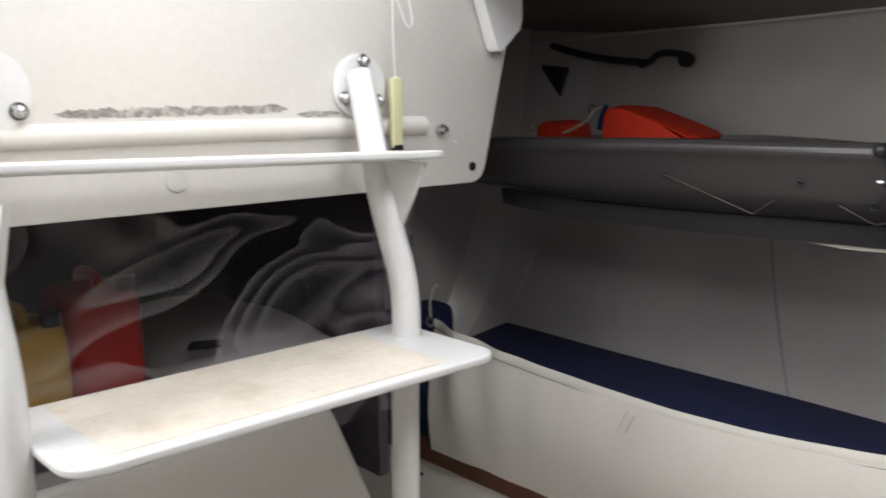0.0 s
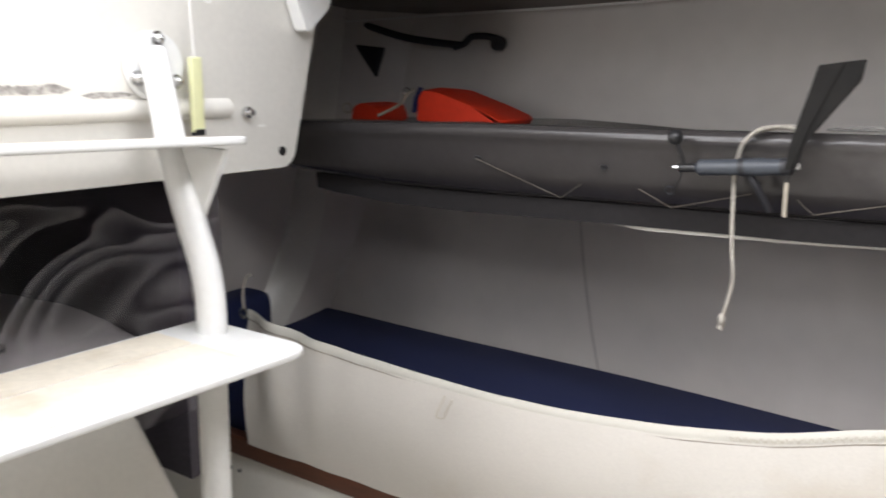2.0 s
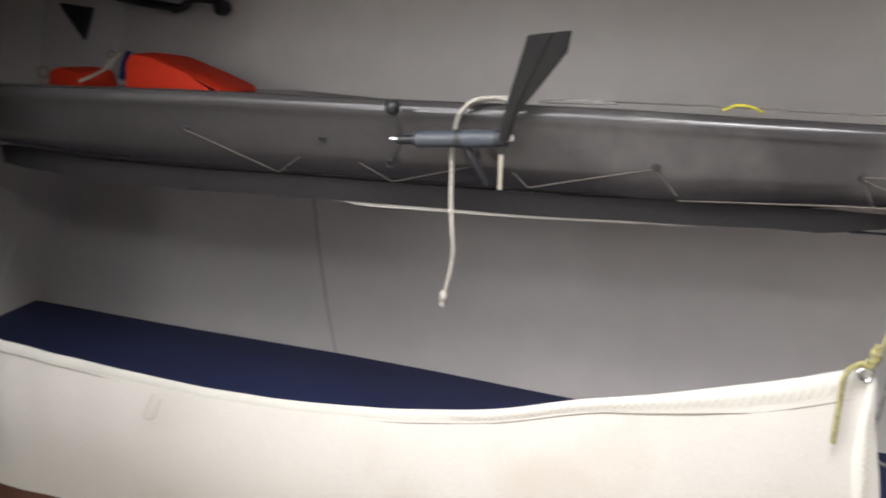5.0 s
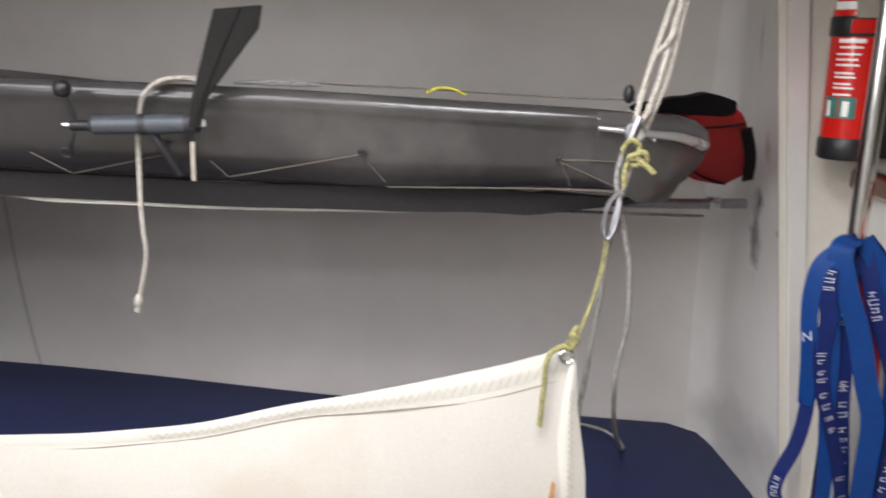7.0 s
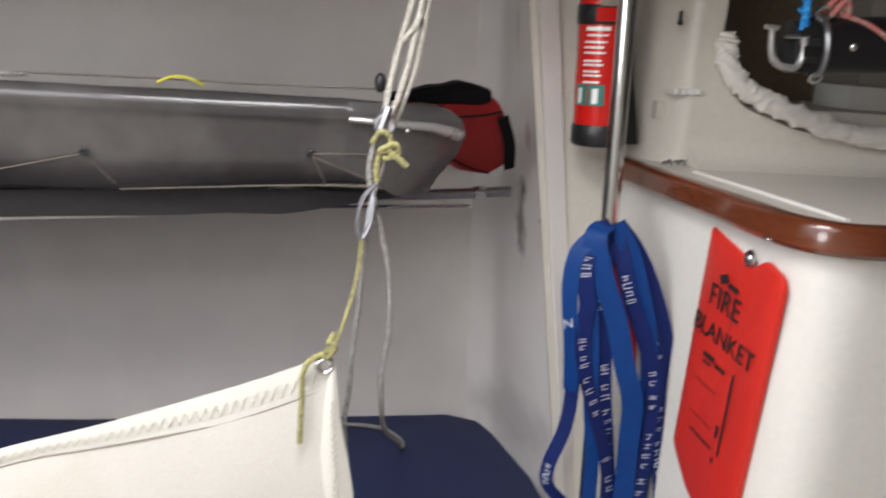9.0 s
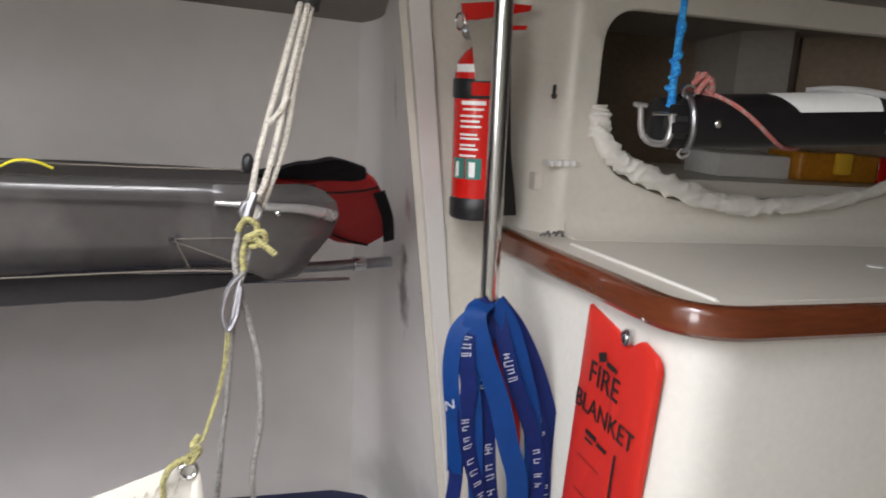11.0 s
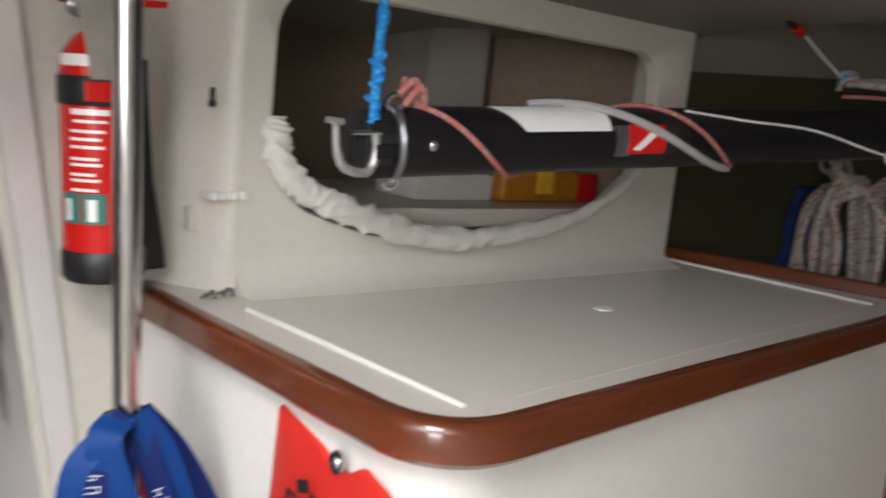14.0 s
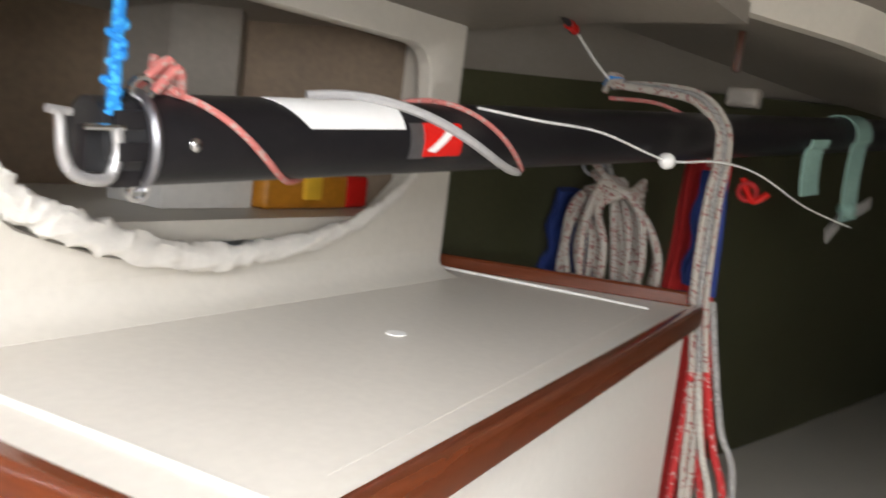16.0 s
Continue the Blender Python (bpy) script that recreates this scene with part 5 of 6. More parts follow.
put("lower_lever", prism("lower_lever", [(-0.02, 0.285), (0.070, 0.290), (0.072, 0.297), (-0.02, 0.295)], 1, -0.007, 0.007, RED, 0.002), ex, "red lower lever").matrix_local = Matrix.Translation(-Vector(ex.location)) @ tilt
put("gauge", disc("gauge", tilt @ Vector((-0.024, -0.012, 0.283)), (-0.7, -0.7, 0.1), 0.012, 0.010, STEEL, 16, 0.002), ex, "round pressure gauge")
put("safety_pin", ring("safety_pin", tilt @ Vector((-0.040, -0.012, 0.298)), (0.6, -0.8, 0), 0.012, 0.0018, STEEL, 16, 6), ex, "steel pull ring")
put("tag", sheet("tag", lambda u, v: tilt @ Vector((-0.036 + 0.045 * u + 0.012 * v, -0.041 - 0.006 * math.sin(3 * v) + 0.012 * (1 - v) - 0.01 * u, 0.300 - 0.088 * v)), 6, 10, 0.0015, mat("grey_card_tag", (0.26, 0.23, 0.19), 0.6, vary=0.15, scale=30)), ex, "grey inspection tag")


def on_body(name, a0, a1, z0, z1, material, off=0.0006):
    """A printed patch bent round the cylinder."""
    def fn(u, v):
        a = radians(a0 + (a1 - a0) * u)
        return tilt @ Vector(((0.0407 + off) * math.cos(a), (0.0407 + off) * math.sin(a), z0 + (z1 - z0) * v))
    return sheet(name, fn, 8, 1, 0.0002, material)


put("white_band", on_body("white_band", 180, 262, 0.218, 0.236, LABEL, -0.0015), cyl, "white band")
for i, (a0, a1, z) in enumerate(((208, 262, 0.176), (212, 258, 0.168), (206, 256, 0.158), (206, 250, 0.150), (206, 254, 0.142), (206, 246, 0.130), (206, 250, 0.124), (206, 242, 0.114), (206, 248, 0.108), (206, 244, 0.098))):
    put("print_line", on_body("print_line", a0, a1, z, z + (0.006 if i == 0 else 0.003), LABEL), cyl)
for a0, a1 in ((188, 219), (222, 257)):
    put("pictogram", on_body("pictogram", a0, a1, 0.064, 0.096, TEALINK), cyl, "green pictogram square")
    put("pictogram_mark", on_body("pictogram_mark", a0 + 8, a1 - 14, 0.067, 0.090, LABEL, 0.001), cyl)
put("bracket", prism("bracket", [(-0.005, -0.004), (0.080, -0.004), (0.076, 0.03), (0.066, 0.10), (0.062, 0.17), (0.060, 0.235), (-0.005, 0.235)], 1, 0.022, 0.068, BLACK, 0.004), ex, "black plastic wall bracket").matrix_local = Matrix.Translation(-Vector(ex.location)) @ tilt


# ribbons hung on the pole
def lanyard(name, pts, width, material, label, prints, twist=None, across=(1, -0.25, 0)):
    root = thing(name, pts[len(pts) // 2], label, "lanyard", "ribbons on the pole")
    band = put("ribbon", ribbon("ribbon", pts, width, across, 0.0012, material, 10, twist), root)
    path = smooth_path(pts, 10)
    n = len(path)
    random.seed(len(name) * 7 + len(pts) * 3 + int(width * 1e4))
    for a, b in prints:
        k = a
        while k < b:
            # one letter-sized block: two strokes across the band joined by a third along it
            step = random.uniform(0.022, 0.042)
            i = min(int(k * (n - 1)), n - 2)
            p, d = path[i], (path[i + 1] - path[i]).normalized()
            ac = Vector(across)
            if twist:
                ac = Matrix.Rotation(radians(twist(k)), 3, d) @ ac
            ac = (ac - d * ac.dot(d)).normalized()
            nm = d.cross(ac).normalized()
            if nm.y > 0:
                nm = -nm
            c = p + nm * 0.0026
            w, h = width * random.uniform(0.20, 0.31), random.uniform(0.0024, 0.0044)
            verts, faces = [], []
            for a0, a1, b0, b1 in ((-w, w, -h, -h + 0.0013), (-w, w * random.uniform(0.2, 1.0), h - 0.0013, h), (random.choice((-w, -0.2 * w, 0.7 * w)), None, -h, h)):
                a1 = a0 + 0.0014 if a1 is None else a1
                m = len(verts)
                verts += [c + ac * a0 + d * b0, c + ac * a1 + d * b0, c + ac * a1 + d * b1, c + ac * a0 + d * b1]
                faces.append((m, m + 1, m + 2, m + 3))
            put("print_bar", mesh("print_bar", verts, faces, WHITEWEB, False), band)
            k += step
    return root


PZ = 0.852
ROYAL, DEEP, RED_BAND = "plain royal blue lanyard ribbon hung on the pole", "deep blue printed lanyard ribbon hung on the pole", "dark red ribbon among the blue ones"
outer = lanyard("lanyard", [(0.786, 1.584, PZ), (0.771, 1.576, 0.842), (0.742, 1.572, 0.815), (0.735, 1.572, 0.772), (0.739, 1.572, 0.726), (0.746, 1.573, 0.685), (0.752, 1.576, 0.640), (0.757, 1.580, 0.60)], 0.024, BLUEWEB, ROYAL, [], lambda u: 10 + 25 * u)
lanyard("lanyard", [(0.788, 1.580, PZ), (0.765, 1.572, 0.836), (0.754, 1.566, 0.806), (0.755, 1.564, 0.768), (0.761, 1.564, 0.734), (0.760, 1.565, 0.685), (0.772, 1.566, 0.629), (0.793, 1.566, 0.570), (0.815, 1.567, 0.509), (0.833, 1.568, 0.429), (0.838, 1.57, 0.36)], 0.023, DEEPWEB, DEEP, [(0.20, 0.30), (0.50, 0.72), (0.82, 0.95)], lambda u: -12 + 22 * math.sin(6 * u))
lanyard("lanyard", [(0.779, 1.578, PZ), (0.762, 1.566, 0.836), (0.777, 1.558, 0.783), (0.804, 1.555, 0.719), (0.824, 1.554, 0.653), (0.844, 1.554, 0.594), (0.848, 1.556, 0.524), (0.852, 1.558, 0.434), (0.852, 1.56, 0.36)], 0.031, BLUEWEB, ROYAL, [], lambda u: 4 + 12 * math.sin(5 * u))
lanyard("lanyard", [(0.797, 1.582, PZ), (0.820, 1.572, 0.816), (0.842, 1.567, 0.755), (0.862, 1.565, 0.687), (0.872, 1.565, 0.608), (0.868, 1.566, 0.528), (0.860, 1.568, 0.450), (0.858, 1.57, 0.36)], 0.026, BLUEWEB, ROYAL, [], lambda u: -12 + 10 * math.sin(4 * u))
lanyard("lanyard", [(0.800, 1.585, PZ - 0.004), (0.810, 1.570, 0.800), (0.826, 1.562, 0.746), (0.852, 1.560, 0.690), (0.876, 1.560, 0.620), (0.882, 1.561, 0.541), (0.879, 1.562, 0.458), (0.872, 1.565, 0.36)], 0.022, DEEPWEB, DEEP, [(0.20, 0.30), (0.55, 0.66), (0.74, 0.90)], lambda u: 16 - 30 * u)
lanyard("lanyard", [(0.802, 1.588, PZ), (0.836, 1.583, 0.812), (0.868, 1.580, 0.754), (0.896, 1.579, 0.682), (0.914, 1.578, 0.602), (0.922, 1.578, 0.530), (0.937, 1.578, 0.470), (0.962, 1.578, 0.40), (0.966, 1.58, 0.36)], 0.025, DEEPWEB, DEEP, [(0.62, 0.76), (0.82, 0.95)], lambda u: -20 + 15 * u)
lanyard("lanyard", [(0.806, 1.594, PZ - 0.004), (0.842, 1.591, 0.795), (0.872, 1.589, 0.728), (0.895, 1.588, 0.655), (0.908, 1.588, 0.58), (0.912, 1.588, 0.50), (0.905, 1.59, 0.42), (0.90, 1.59, 0.36)], 0.024, BLUEWEB, ROYAL, [], lambda u: -10)
lanyard("lanyard", [(0.796, 1.597, PZ - 0.01), (0.803, 1.591, 0.811), (0.818, 1.590, 0.770), (0.836, 1.590, 0.712), (0.848, 1.591, 0.655), (0.852, 1.592, 0.60)], 0.021, REDCLOTH, RED_BAND, [], lambda u: 10)
lanyard("lanyard", [(0.752, 1.580, 0.690), (0.757, 1.580, 0.640), (0.759, 1.580, 0.584), (0.753, 1.580, 0.534), (0.736, 1.580, 0.483), (0.736, 1.581, 0.450), (0.758, 1.582, 0.422), (0.79, 1.584, 0.39), (0.82, 1.586, 0.36)], 0.021, DEEPWEB, DEEP, [(0.52, 0.62)], lambda u: 25 * math.sin(4 * u))
lanyard("lanyard", [(0.792, 1.586, PZ), (0.786, 1.578, 0.806), (0.788, 1.575, 0.744), (0.798, 1.575, 0.680), (0.808, 1.575, 0.600), (0.822, 1.576, 0.520), (0.834, 1.577, 0.44), (0.838, 1.578, 0.36)], 0.023, DEEPWEB, DEEP, [(0.20, 0.34), (0.50, 0.78)], lambda u: -8 + 14 * math.sin(7 * u))
lanyard("lanyard", [(0.783, 1.582, PZ), (0.768, 1.574, 0.808), (0.768, 1.570, 0.744), (0.778, 1.570, 0.670), (0.786, 1.571, 0.590), (0.800, 1.572, 0.49), (0.806, 1.574, 0.36)], 0.022, BLUEWEB, ROYAL, [], lambda u: 14 - 30 * u)
lanyard("lanyard", [(0.806, 1.584, PZ - 0.002), (0.826, 1.574, 0.802), (0.852, 1.569, 0.735), (0.878, 1.567, 0.665), (0.893, 1.567, 0.59), (0.900, 1.568, 0.51), (0.915, 1.570, 0.44), (0.925, 1.572, 0.36)], 0.022, DEEPWEB, DEEP, [(0.35, 0.45), (0.60, 0.90)], lambda u: -14 + 12 * math.sin(6 * u))
turn_up = Matrix.Translation((0.734, 1.557, 0.706)) @ Matrix.Rotation(radians(90), 4, "X") @ Matrix.Rotation(radians(12), 4, "Z")
put("lettering", lettering("lettering", "N", 0.020, turn_up, WHITEWEB), next(c for c in outer.children), "white printed letter")
put("cleat", tube("cleat", [(0.775, 1.60, 0.850), (0.792, 1.592, 0.856), (0.812, 1.60, 0.850)], 0.003, CHARCOAL, 8))
tagged(bpy.data.objects["cleat"], "small dark hook on the pole holding ribbons", "hook")

# ---- worktop ----
TOPZ = 0.92
rim = rounded([(0.888, 1.838), (0.910, 1.282), (2.050, 1.343), (1.925, 1.800), (1.2, 1.765), (0.96, 1.755), (0.93, 1.80), (0.925, 1.838)], [0, 0.085, 0.022, 0, 0, 0, 0, 0], 10)
counter = thing("galley_worktop", (1.4, 1.5, TOPZ - 0.03), "cream gelcoat worktop with a varnished mahogany edge", "worktop")
put("top", prism("top", rim, 2, TOPZ - 0.03, TOPZ, PANEL, 0.0), counter)


def edge_band(name, pts, z0, z1, out, material, bevel=0.006):
    """A band of wood round an open outline, standing out by out."""
    rings = []
    n = len(pts)
    for i, p in enumerate(pts):
        a, b = Vector(pts[max(i - 1, 0)]), Vector(pts[min(i + 1, n - 1)])
        d = (b - a).normalized()
        o = Vector((-d.y, d.x)) * -1
        p = Vector(p)
        def q(s, z):
            return (p.x + o.x * s, p.y + o.y * s, z)
        rings.append([q(-0.008, z0), q(out - bevel, z0), q(out, z0 + bevel), q(out, z1 - bevel * 1.4), q(out - bevel * 0.5, z1 - bevel * 0.4), q(out - bevel * 1.4, z1), q(-0.006, z1), q(-0.010, z1 - 0.004)])
    return skin(name, rings, material)


arc = rounded([(0.888, 1.838), (0.910, 1.282), (2.050, 1.343), (1.925, 1.800)], [0, 0.085, 0.014, 0], 12)
lo_arc = [arc[0], (0.8934, 1.70), (0.8994, 1.55), *arc[1:]]
put("edge_trim", edge_band("edge_trim", lo_arc, 0.885, 0.9235, 0.014, MAHOG), counter, "varnished mahogany edge")
put("fiddle", edge_band("fiddle", [(2.046, 1.36), (2.0, 1.525), (1.925, 1.800)], 0.921, 0.944, 0.015, MAHOG), counter, "raised mahogany fiddle")
for k, (a, b) in enumerate((((0.951, 1.665), (0.969, 1.324)), ((1.913, 1.773), (1.930, 1.391)))):
    put("fiddle_strip", tube("fiddle_strip", [(a[0], a[1], TOPZ + 0.001), ((a[0] + b[0]) / 2, (a[1] + b[1]) / 2, TOPZ + 0.0015), (b[0], b[1], TOPZ + 0.0004)], 0.0030, GELCOAT, 8), counter, "raised white strip")
put("front_crease", tube("front_crease", [(1.03, 1.325, TOPZ - 0.0012), (1.45, 1.355, TOPZ - 0.0012), (1.88, 1.385, TOPZ - 0.0012)], 0.0016, PANEL, 6), counter)
put("spot", disc("spot", (1.409, 1.529, TOPZ + 0.0006), (0, 0, 1), 0.0125, 0.0012, LABEL, 18), counter, "white spot on the top")
base_out = rounded([(0.898, 1.836), (0.920, 1.292), (2.038, 1.351), (1.915, 1.79)], [0, 0.080, 0.018, 0], 10)
solid("galley_cabinet", prism("galley_cabinet", base_out, 2, 0.0, 0.886, GELCOAT), "cream moulded galley cabinet with a rounded corner", "cabinet", kind="")
pin = thing("old_hinge", (0.935, 1.722, 0.924), "corroded bits of an old fitting on the worktop", "fitting")
random.seed(4)
for k in range(7):
    a = Vector((0.930 + 0.006 * k, 1.722 + random.uniform(-0.008, 0.008), TOPZ + 0.004))
    b = a + Vector((random.uniform(-0.012, 0.012), random.uniform(-0.010, 0.010), random.uniform(0.0, 0.006)))
    put("scrap", tube("scrap", [a, a.lerp(b, 0.5) + Vector((0.002, 0.003, 0.003)), b], 0.0022, SOOT, 6), pin)
cat = thing("door_catch", (0.965, 1.748, 1.037), "small clear plastic catch on the cream panel", "catch")
for k in range(4):
    put("stud", rbox("stud", (0.938 + 0.0125 * k, 1.742, 1.0315 + 0.0006 * k), (0.946 + 0.0125 * k, 1.775, 1.041 + 0.0006 * k), LABEL, 0.003), cat)
put("plate", rbox("plate", (0.978, 1.7475, 1.032), (0.994, 1.7505, 1.040), PANEL, 0.002), cat)
slot = thing("keyhole", (0.935, 1.748, 1.15), "dark keyhole slot in the cream panel", "keyhole")
put("slot", rbox("slot", (0.9325, 1.7465, 1.143), (0.9375, 1.7505, 1.160), CHARCOAL, 0.001), slot)
put("slot_end", disc("slot_end", (0.935, 1.7475, 1.142), (0, -1, 0), 0.0045, 0.004, CHARCOAL, 12), slot)

# fire blanket pouch on the cabinet's aft face
fb = thing("fire_blanket", (0.895, 1.42, 0.53), "red vinyl fire blanket pouch hung on the cabinet", "fire blanket")
pouch_out = rounded([(1.500, 0.870), (1.425, 0.852), (1.412, 0.844), (1.382, 0.843), (1.362, 0.857), (1.320, 0.846), (1.312, 0.832), (1.340, 0.515), (1.392, 0.462), (1.470, 0.492), (1.522, 0.535)], [0.004, 0.010, 0.008, 0.008, 0.008, 0.008, 0.006, 0.01, 0.02, 0.01, 0.012], 4)


def pouch():
    n = len(pouch_out)
    cy, cz = 1.41, 0.70
    rings = []
    for s, x in ((1.0, 0.9125), (1.0, 0.9075), (0.99, 0.9045), (0.95, 0.9030), (0.7, 0.9018), (0.35, 0.9010), (0.02, 0.9005)):
        rings.append([(x + 0.0015 * wob(y * 25, z * 22), cy + (y - cy) * s * (1.0 if y > cy else 0.90), cz + (z - cz) * s) for y, z in pouch_out])
    return skin("pouch", rings, REDVINYL)


pc = put("pouch", pouch(), fb)
put("eyelet", ring("eyelet", (0.9005, 1.393, 0.853), (-1, 0, 0), 0.008, 0.003, STEEL), fb, "steel hanging eyelet")
put("screw", ball("screw", (0.8995, 1.393, 0.853), 0.006, STEEL, (0.6, 1, 1), 10), fb)


def words(text, size, y, z, slant=-4):
    m = Matrix.Translation((0.8982, y, z)) @ Matrix(((0, 0, -1, 0), (-1, 0, 0, 0), (0, 1, 0, 0), (0, 0, 0, 1))) @ Matrix.Rotation(radians(slant), 4, "Z")
    return lettering("lettering", text, size, m, INK)


put("lettering", words("FIRE", 0.044, 1.432, 0.768), pc, "black lettering")
put("lettering", words("BLANKET", 0.0365, 1.424, 0.722), pc, "black lettering")


def bar(y, z, w, h, slant=-4, material=INK):
    m = Matrix.Translation((0.8982, y, z)) @ Matrix(((0, 0, -1, 0), (-1, 0, 0, 0), (0, 1, 0, 0), (0, 0, 0, 1))) @ Matrix.Rotation(radians(slant), 4, "Z")
    return mesh("print_bar", [m @ Vector(c) for c in ((-w / 2, -h / 2, 0), (w / 2, -h / 2, 0), (w / 2, h / 2, 0), (-w / 2, h / 2, 0))], [(0, 1, 2, 3)], material, False)


for y, z, w, h in ((1.448, 0.700, 0.030, 0.007), (1.418, 0.694, 0.026, 0.006), (1.452, 0.690, 0.022, 0.004), (1.388, 0.640, 0.0045, 0.120), (1.402, 0.612, 0.007, 0.018), (1.403, 0.570, 0.006, 0.008), (1.44, 0.585, 0.06, 0.003), (1.448, 0.66, 0.06, 0.0015), (1.448, 0.61, 0.06, 0.0015)):
    put("print_bar", bar(y, z, w, h), pc)
put("print_emblem", bar(1.440, 0.812, 0.020, 0.012, 20), pc, "black printed emblem")
put("print_emblem", bar(1.415, 0.806, 0.026, 0.007, -6), pc)

fb.location.x += 0.0025
fb.location.y += 0.012

# ---- gathered canvas round the locker opening ----
cpath = [(x, y, z + 0.006) for x, y, z in [(1.012, 1.738, 1.128), (1.014, 1.736, 1.105), (1.024, 1.734, 1.070), (1.052, 1.732, 1.043), (1.10, 1.731, 1.024), (1.16, 1.731, 1.002), (1.24, 1.731, 0.983), (1.32, 1.731, 0.976), (1.42, 1.732, 0.980), (1.52, 1.733, 0.993), (1.61, 1.734, 1.018), (1.69, 1.736, 1.055), (1.755, 1.738, 1.10)]]


def canvas():
    path = smooth_path(cpath, 30)
    n = len(path)
    rings = []
    for i, p in enumerate(path):
        u = i / (n - 1)
        d = (path[min(i + 1, n - 1)] - path[max(i - 1, 0)]).normalized()
        out = Vector((0, -1, 0))
        side = d.cross(out).normalized()
        base = 0.0195 * min(1, 0.75 + u * 4) * min(1, 0.42 + (1 - u) * 1.1)
        row = []
        for k in range(20):
            a = 2 * math.pi * k / 20
            fold = 1.10 - 0.30 * abs(math.sin(u * 48 + 1.9 * math.sin(a + 0.6) + 5.0 * wob(u * 13, math.cos(a) * 0.7, 2.0))) ** 0.55 + 0.30 * wob(u * 26 + 1.2 * math.sin(a), 5.0)
            row.append(p + (out * math.cos(a) * 0.62 + side * math.sin(a)) * base * fold)
        rings.append(row)
    return skin("canvas_roll", rings, CANVAS)


solid("canvas_roll", canvas(), "grubby white gathered canvas along the opening's lower edge", "canvas")
solid("white_carton", rbox("white_carton", (1.345, 1.87, 1.018), (1.512, 1.98, 1.062), BOARD, 0.006), "white carton stowed on the locker shelf", "carton")
am = thing("amber_case", (1.62, 1.90, 1.018), "amber-yellow plastic case with a red end in the locker", "case")
put("body", rbox("body", (1.517, 1.85, 1.019), (1.712, 1.95, 1.074), AMBER, 0.010, 3), am)
put("latch", rbox("latch", (1.598, 1.842, 1.034), (1.636, 1.852, 1.076), YELLOWPL, 0.004), am, "yellow latch")
put("end", rbox("end", (1.715, 1.855, 1.019), (1.775, 1.945, 1.072), RED, 0.010, 3), am, "red end piece")


# ---- black spinnaker pole ----
def sp_axis(x):
    return Vector((x, 1.602 - 0.205 * (x - 1.114), 1.122 + 0.088 * (x - 1.114)))


DIRV = (sp_axis(2.0) - sp_axis(1.0)).normalized()
UPV = (Vector((0, 0, 1)) - DIRV * DIRV.z).normalized()
SIDEV = DIRV.cross(UPV)          # towards the cabin


def on_pole(x, a, r=0.0402):
    """A place on the pole: a is 0 on top, 90 towards the cabin."""
    return sp_axis(x) + (UPV * math.cos(radians(a)) + SIDEV * math.sin(radians(a))) * r


if SIDEV.y > 0:
    SIDEV = -SIDEV
spole = thing("spinnaker_pole", sp_axis(1.1) - Vector((0, 0, 0.04)), "black spinnaker pole slung across below the deckhead", "spinnaker pole")
put("tube", skin("tube", [[on_pole(x, 360 * k / 32) for k in range(32)] for x in (1.075, 1.08, 1.5, 2.2, 3.3)], CARBON), spole)
put("end_mouth", disc("end_mouth", sp_axis(1.0745), DIRV, 0.0365, 0.004, INK, 28), spole, "dark open end")
put("end_collar", ring("end_collar", sp_axis(1.082), DIRV, 0.0400, 0.0056, DULL, 28, 8), spole, "corroded alloy collar")
jaw = put("jaw", tube("jaw", [(0.986, 1.580, 1.139), (0.991, 1.580, 1.134), (0.995, 1.580, 1.108), (1.004, 1.580, 1.093), (1.019, 1.580, 1.087), (1.038, 1.580, 1.089), (1.045, 1.580, 1.108), (1.042, 1.580, 1.130)], lambda u: 0.0032 + 0.0022 * min(1.0, u * 2.5), SILVER, 10), spole, "alloy hook jaw")
put("jaw_tip", tube("jaw_tip", [(0.980, 1.580, 1.1395), (1.000, 1.580, 1.1385)], 0.0034, SILVER, 8, straight=True), spole)
put("jaw_body", tube("jaw_body", [sp_axis(1.036), sp_axis(1.042), sp_axis(1.060), sp_axis(1.078)], lambda u: 0.030 + 0.007 * min(1.0, u * 3), BLACK, 24, straight=True), spole, "black end fitting")
for a in (60, 100, 140):
    put("jaw_lug", rbox("jaw_lug", (-0.013, -0.004, -0.008), (0.013, 0.004, 0.008), CARBON, 0.002, 2, Matrix.Translation(on_pole(1.062, a, 0.038)) @ DIRV.to_track_quat("X", "Z").to_matrix().to_4x4()), spole)
put("jaw_bar", tube("jaw_bar", [(1.012, 1.580, 1.128), (1.048, 1.578, 1.130)], 0.0030, STEEL, 8, straight=True), spole)
put("jaw_cheek", rbox("jaw_cheek", (1.018, 1.584, 1.092), (1.048, 1.600, 1.130), BLACK, 0.004), spole)
put("eye", ring("eye", on_pole(1.082, 20, 0.047), (0.2, 1, 0.3), 0.010, 0.0032, STEEL, 16, 6), spole, "steel eye")
put("eye", ring("eye", on_pole(1.080, 165, 0.045), (0.2, 1, 0.3), 0.008, 0.003, STEEL, 16, 6), spole)
put("rivet", ball("rivet", on_pole(1.118, 92, 0.0402), 0.0065, STEEL, (1, 0.7, 1), 10), spole, "domed rivet")


def pole_patch(name, x0, x1, a0, a1, material, off=0.0008, nx=10, cut=0.0):
    def fn(u, v):
        a = a0 + (a1 - a0) * v
        x = x0 + (x1 - x0) * u + cut * (1 - u) * v
        return on_pole(x, a, 0.0402 + off)
    return sheet(name, fn, nx, 10, -0.0006, material)


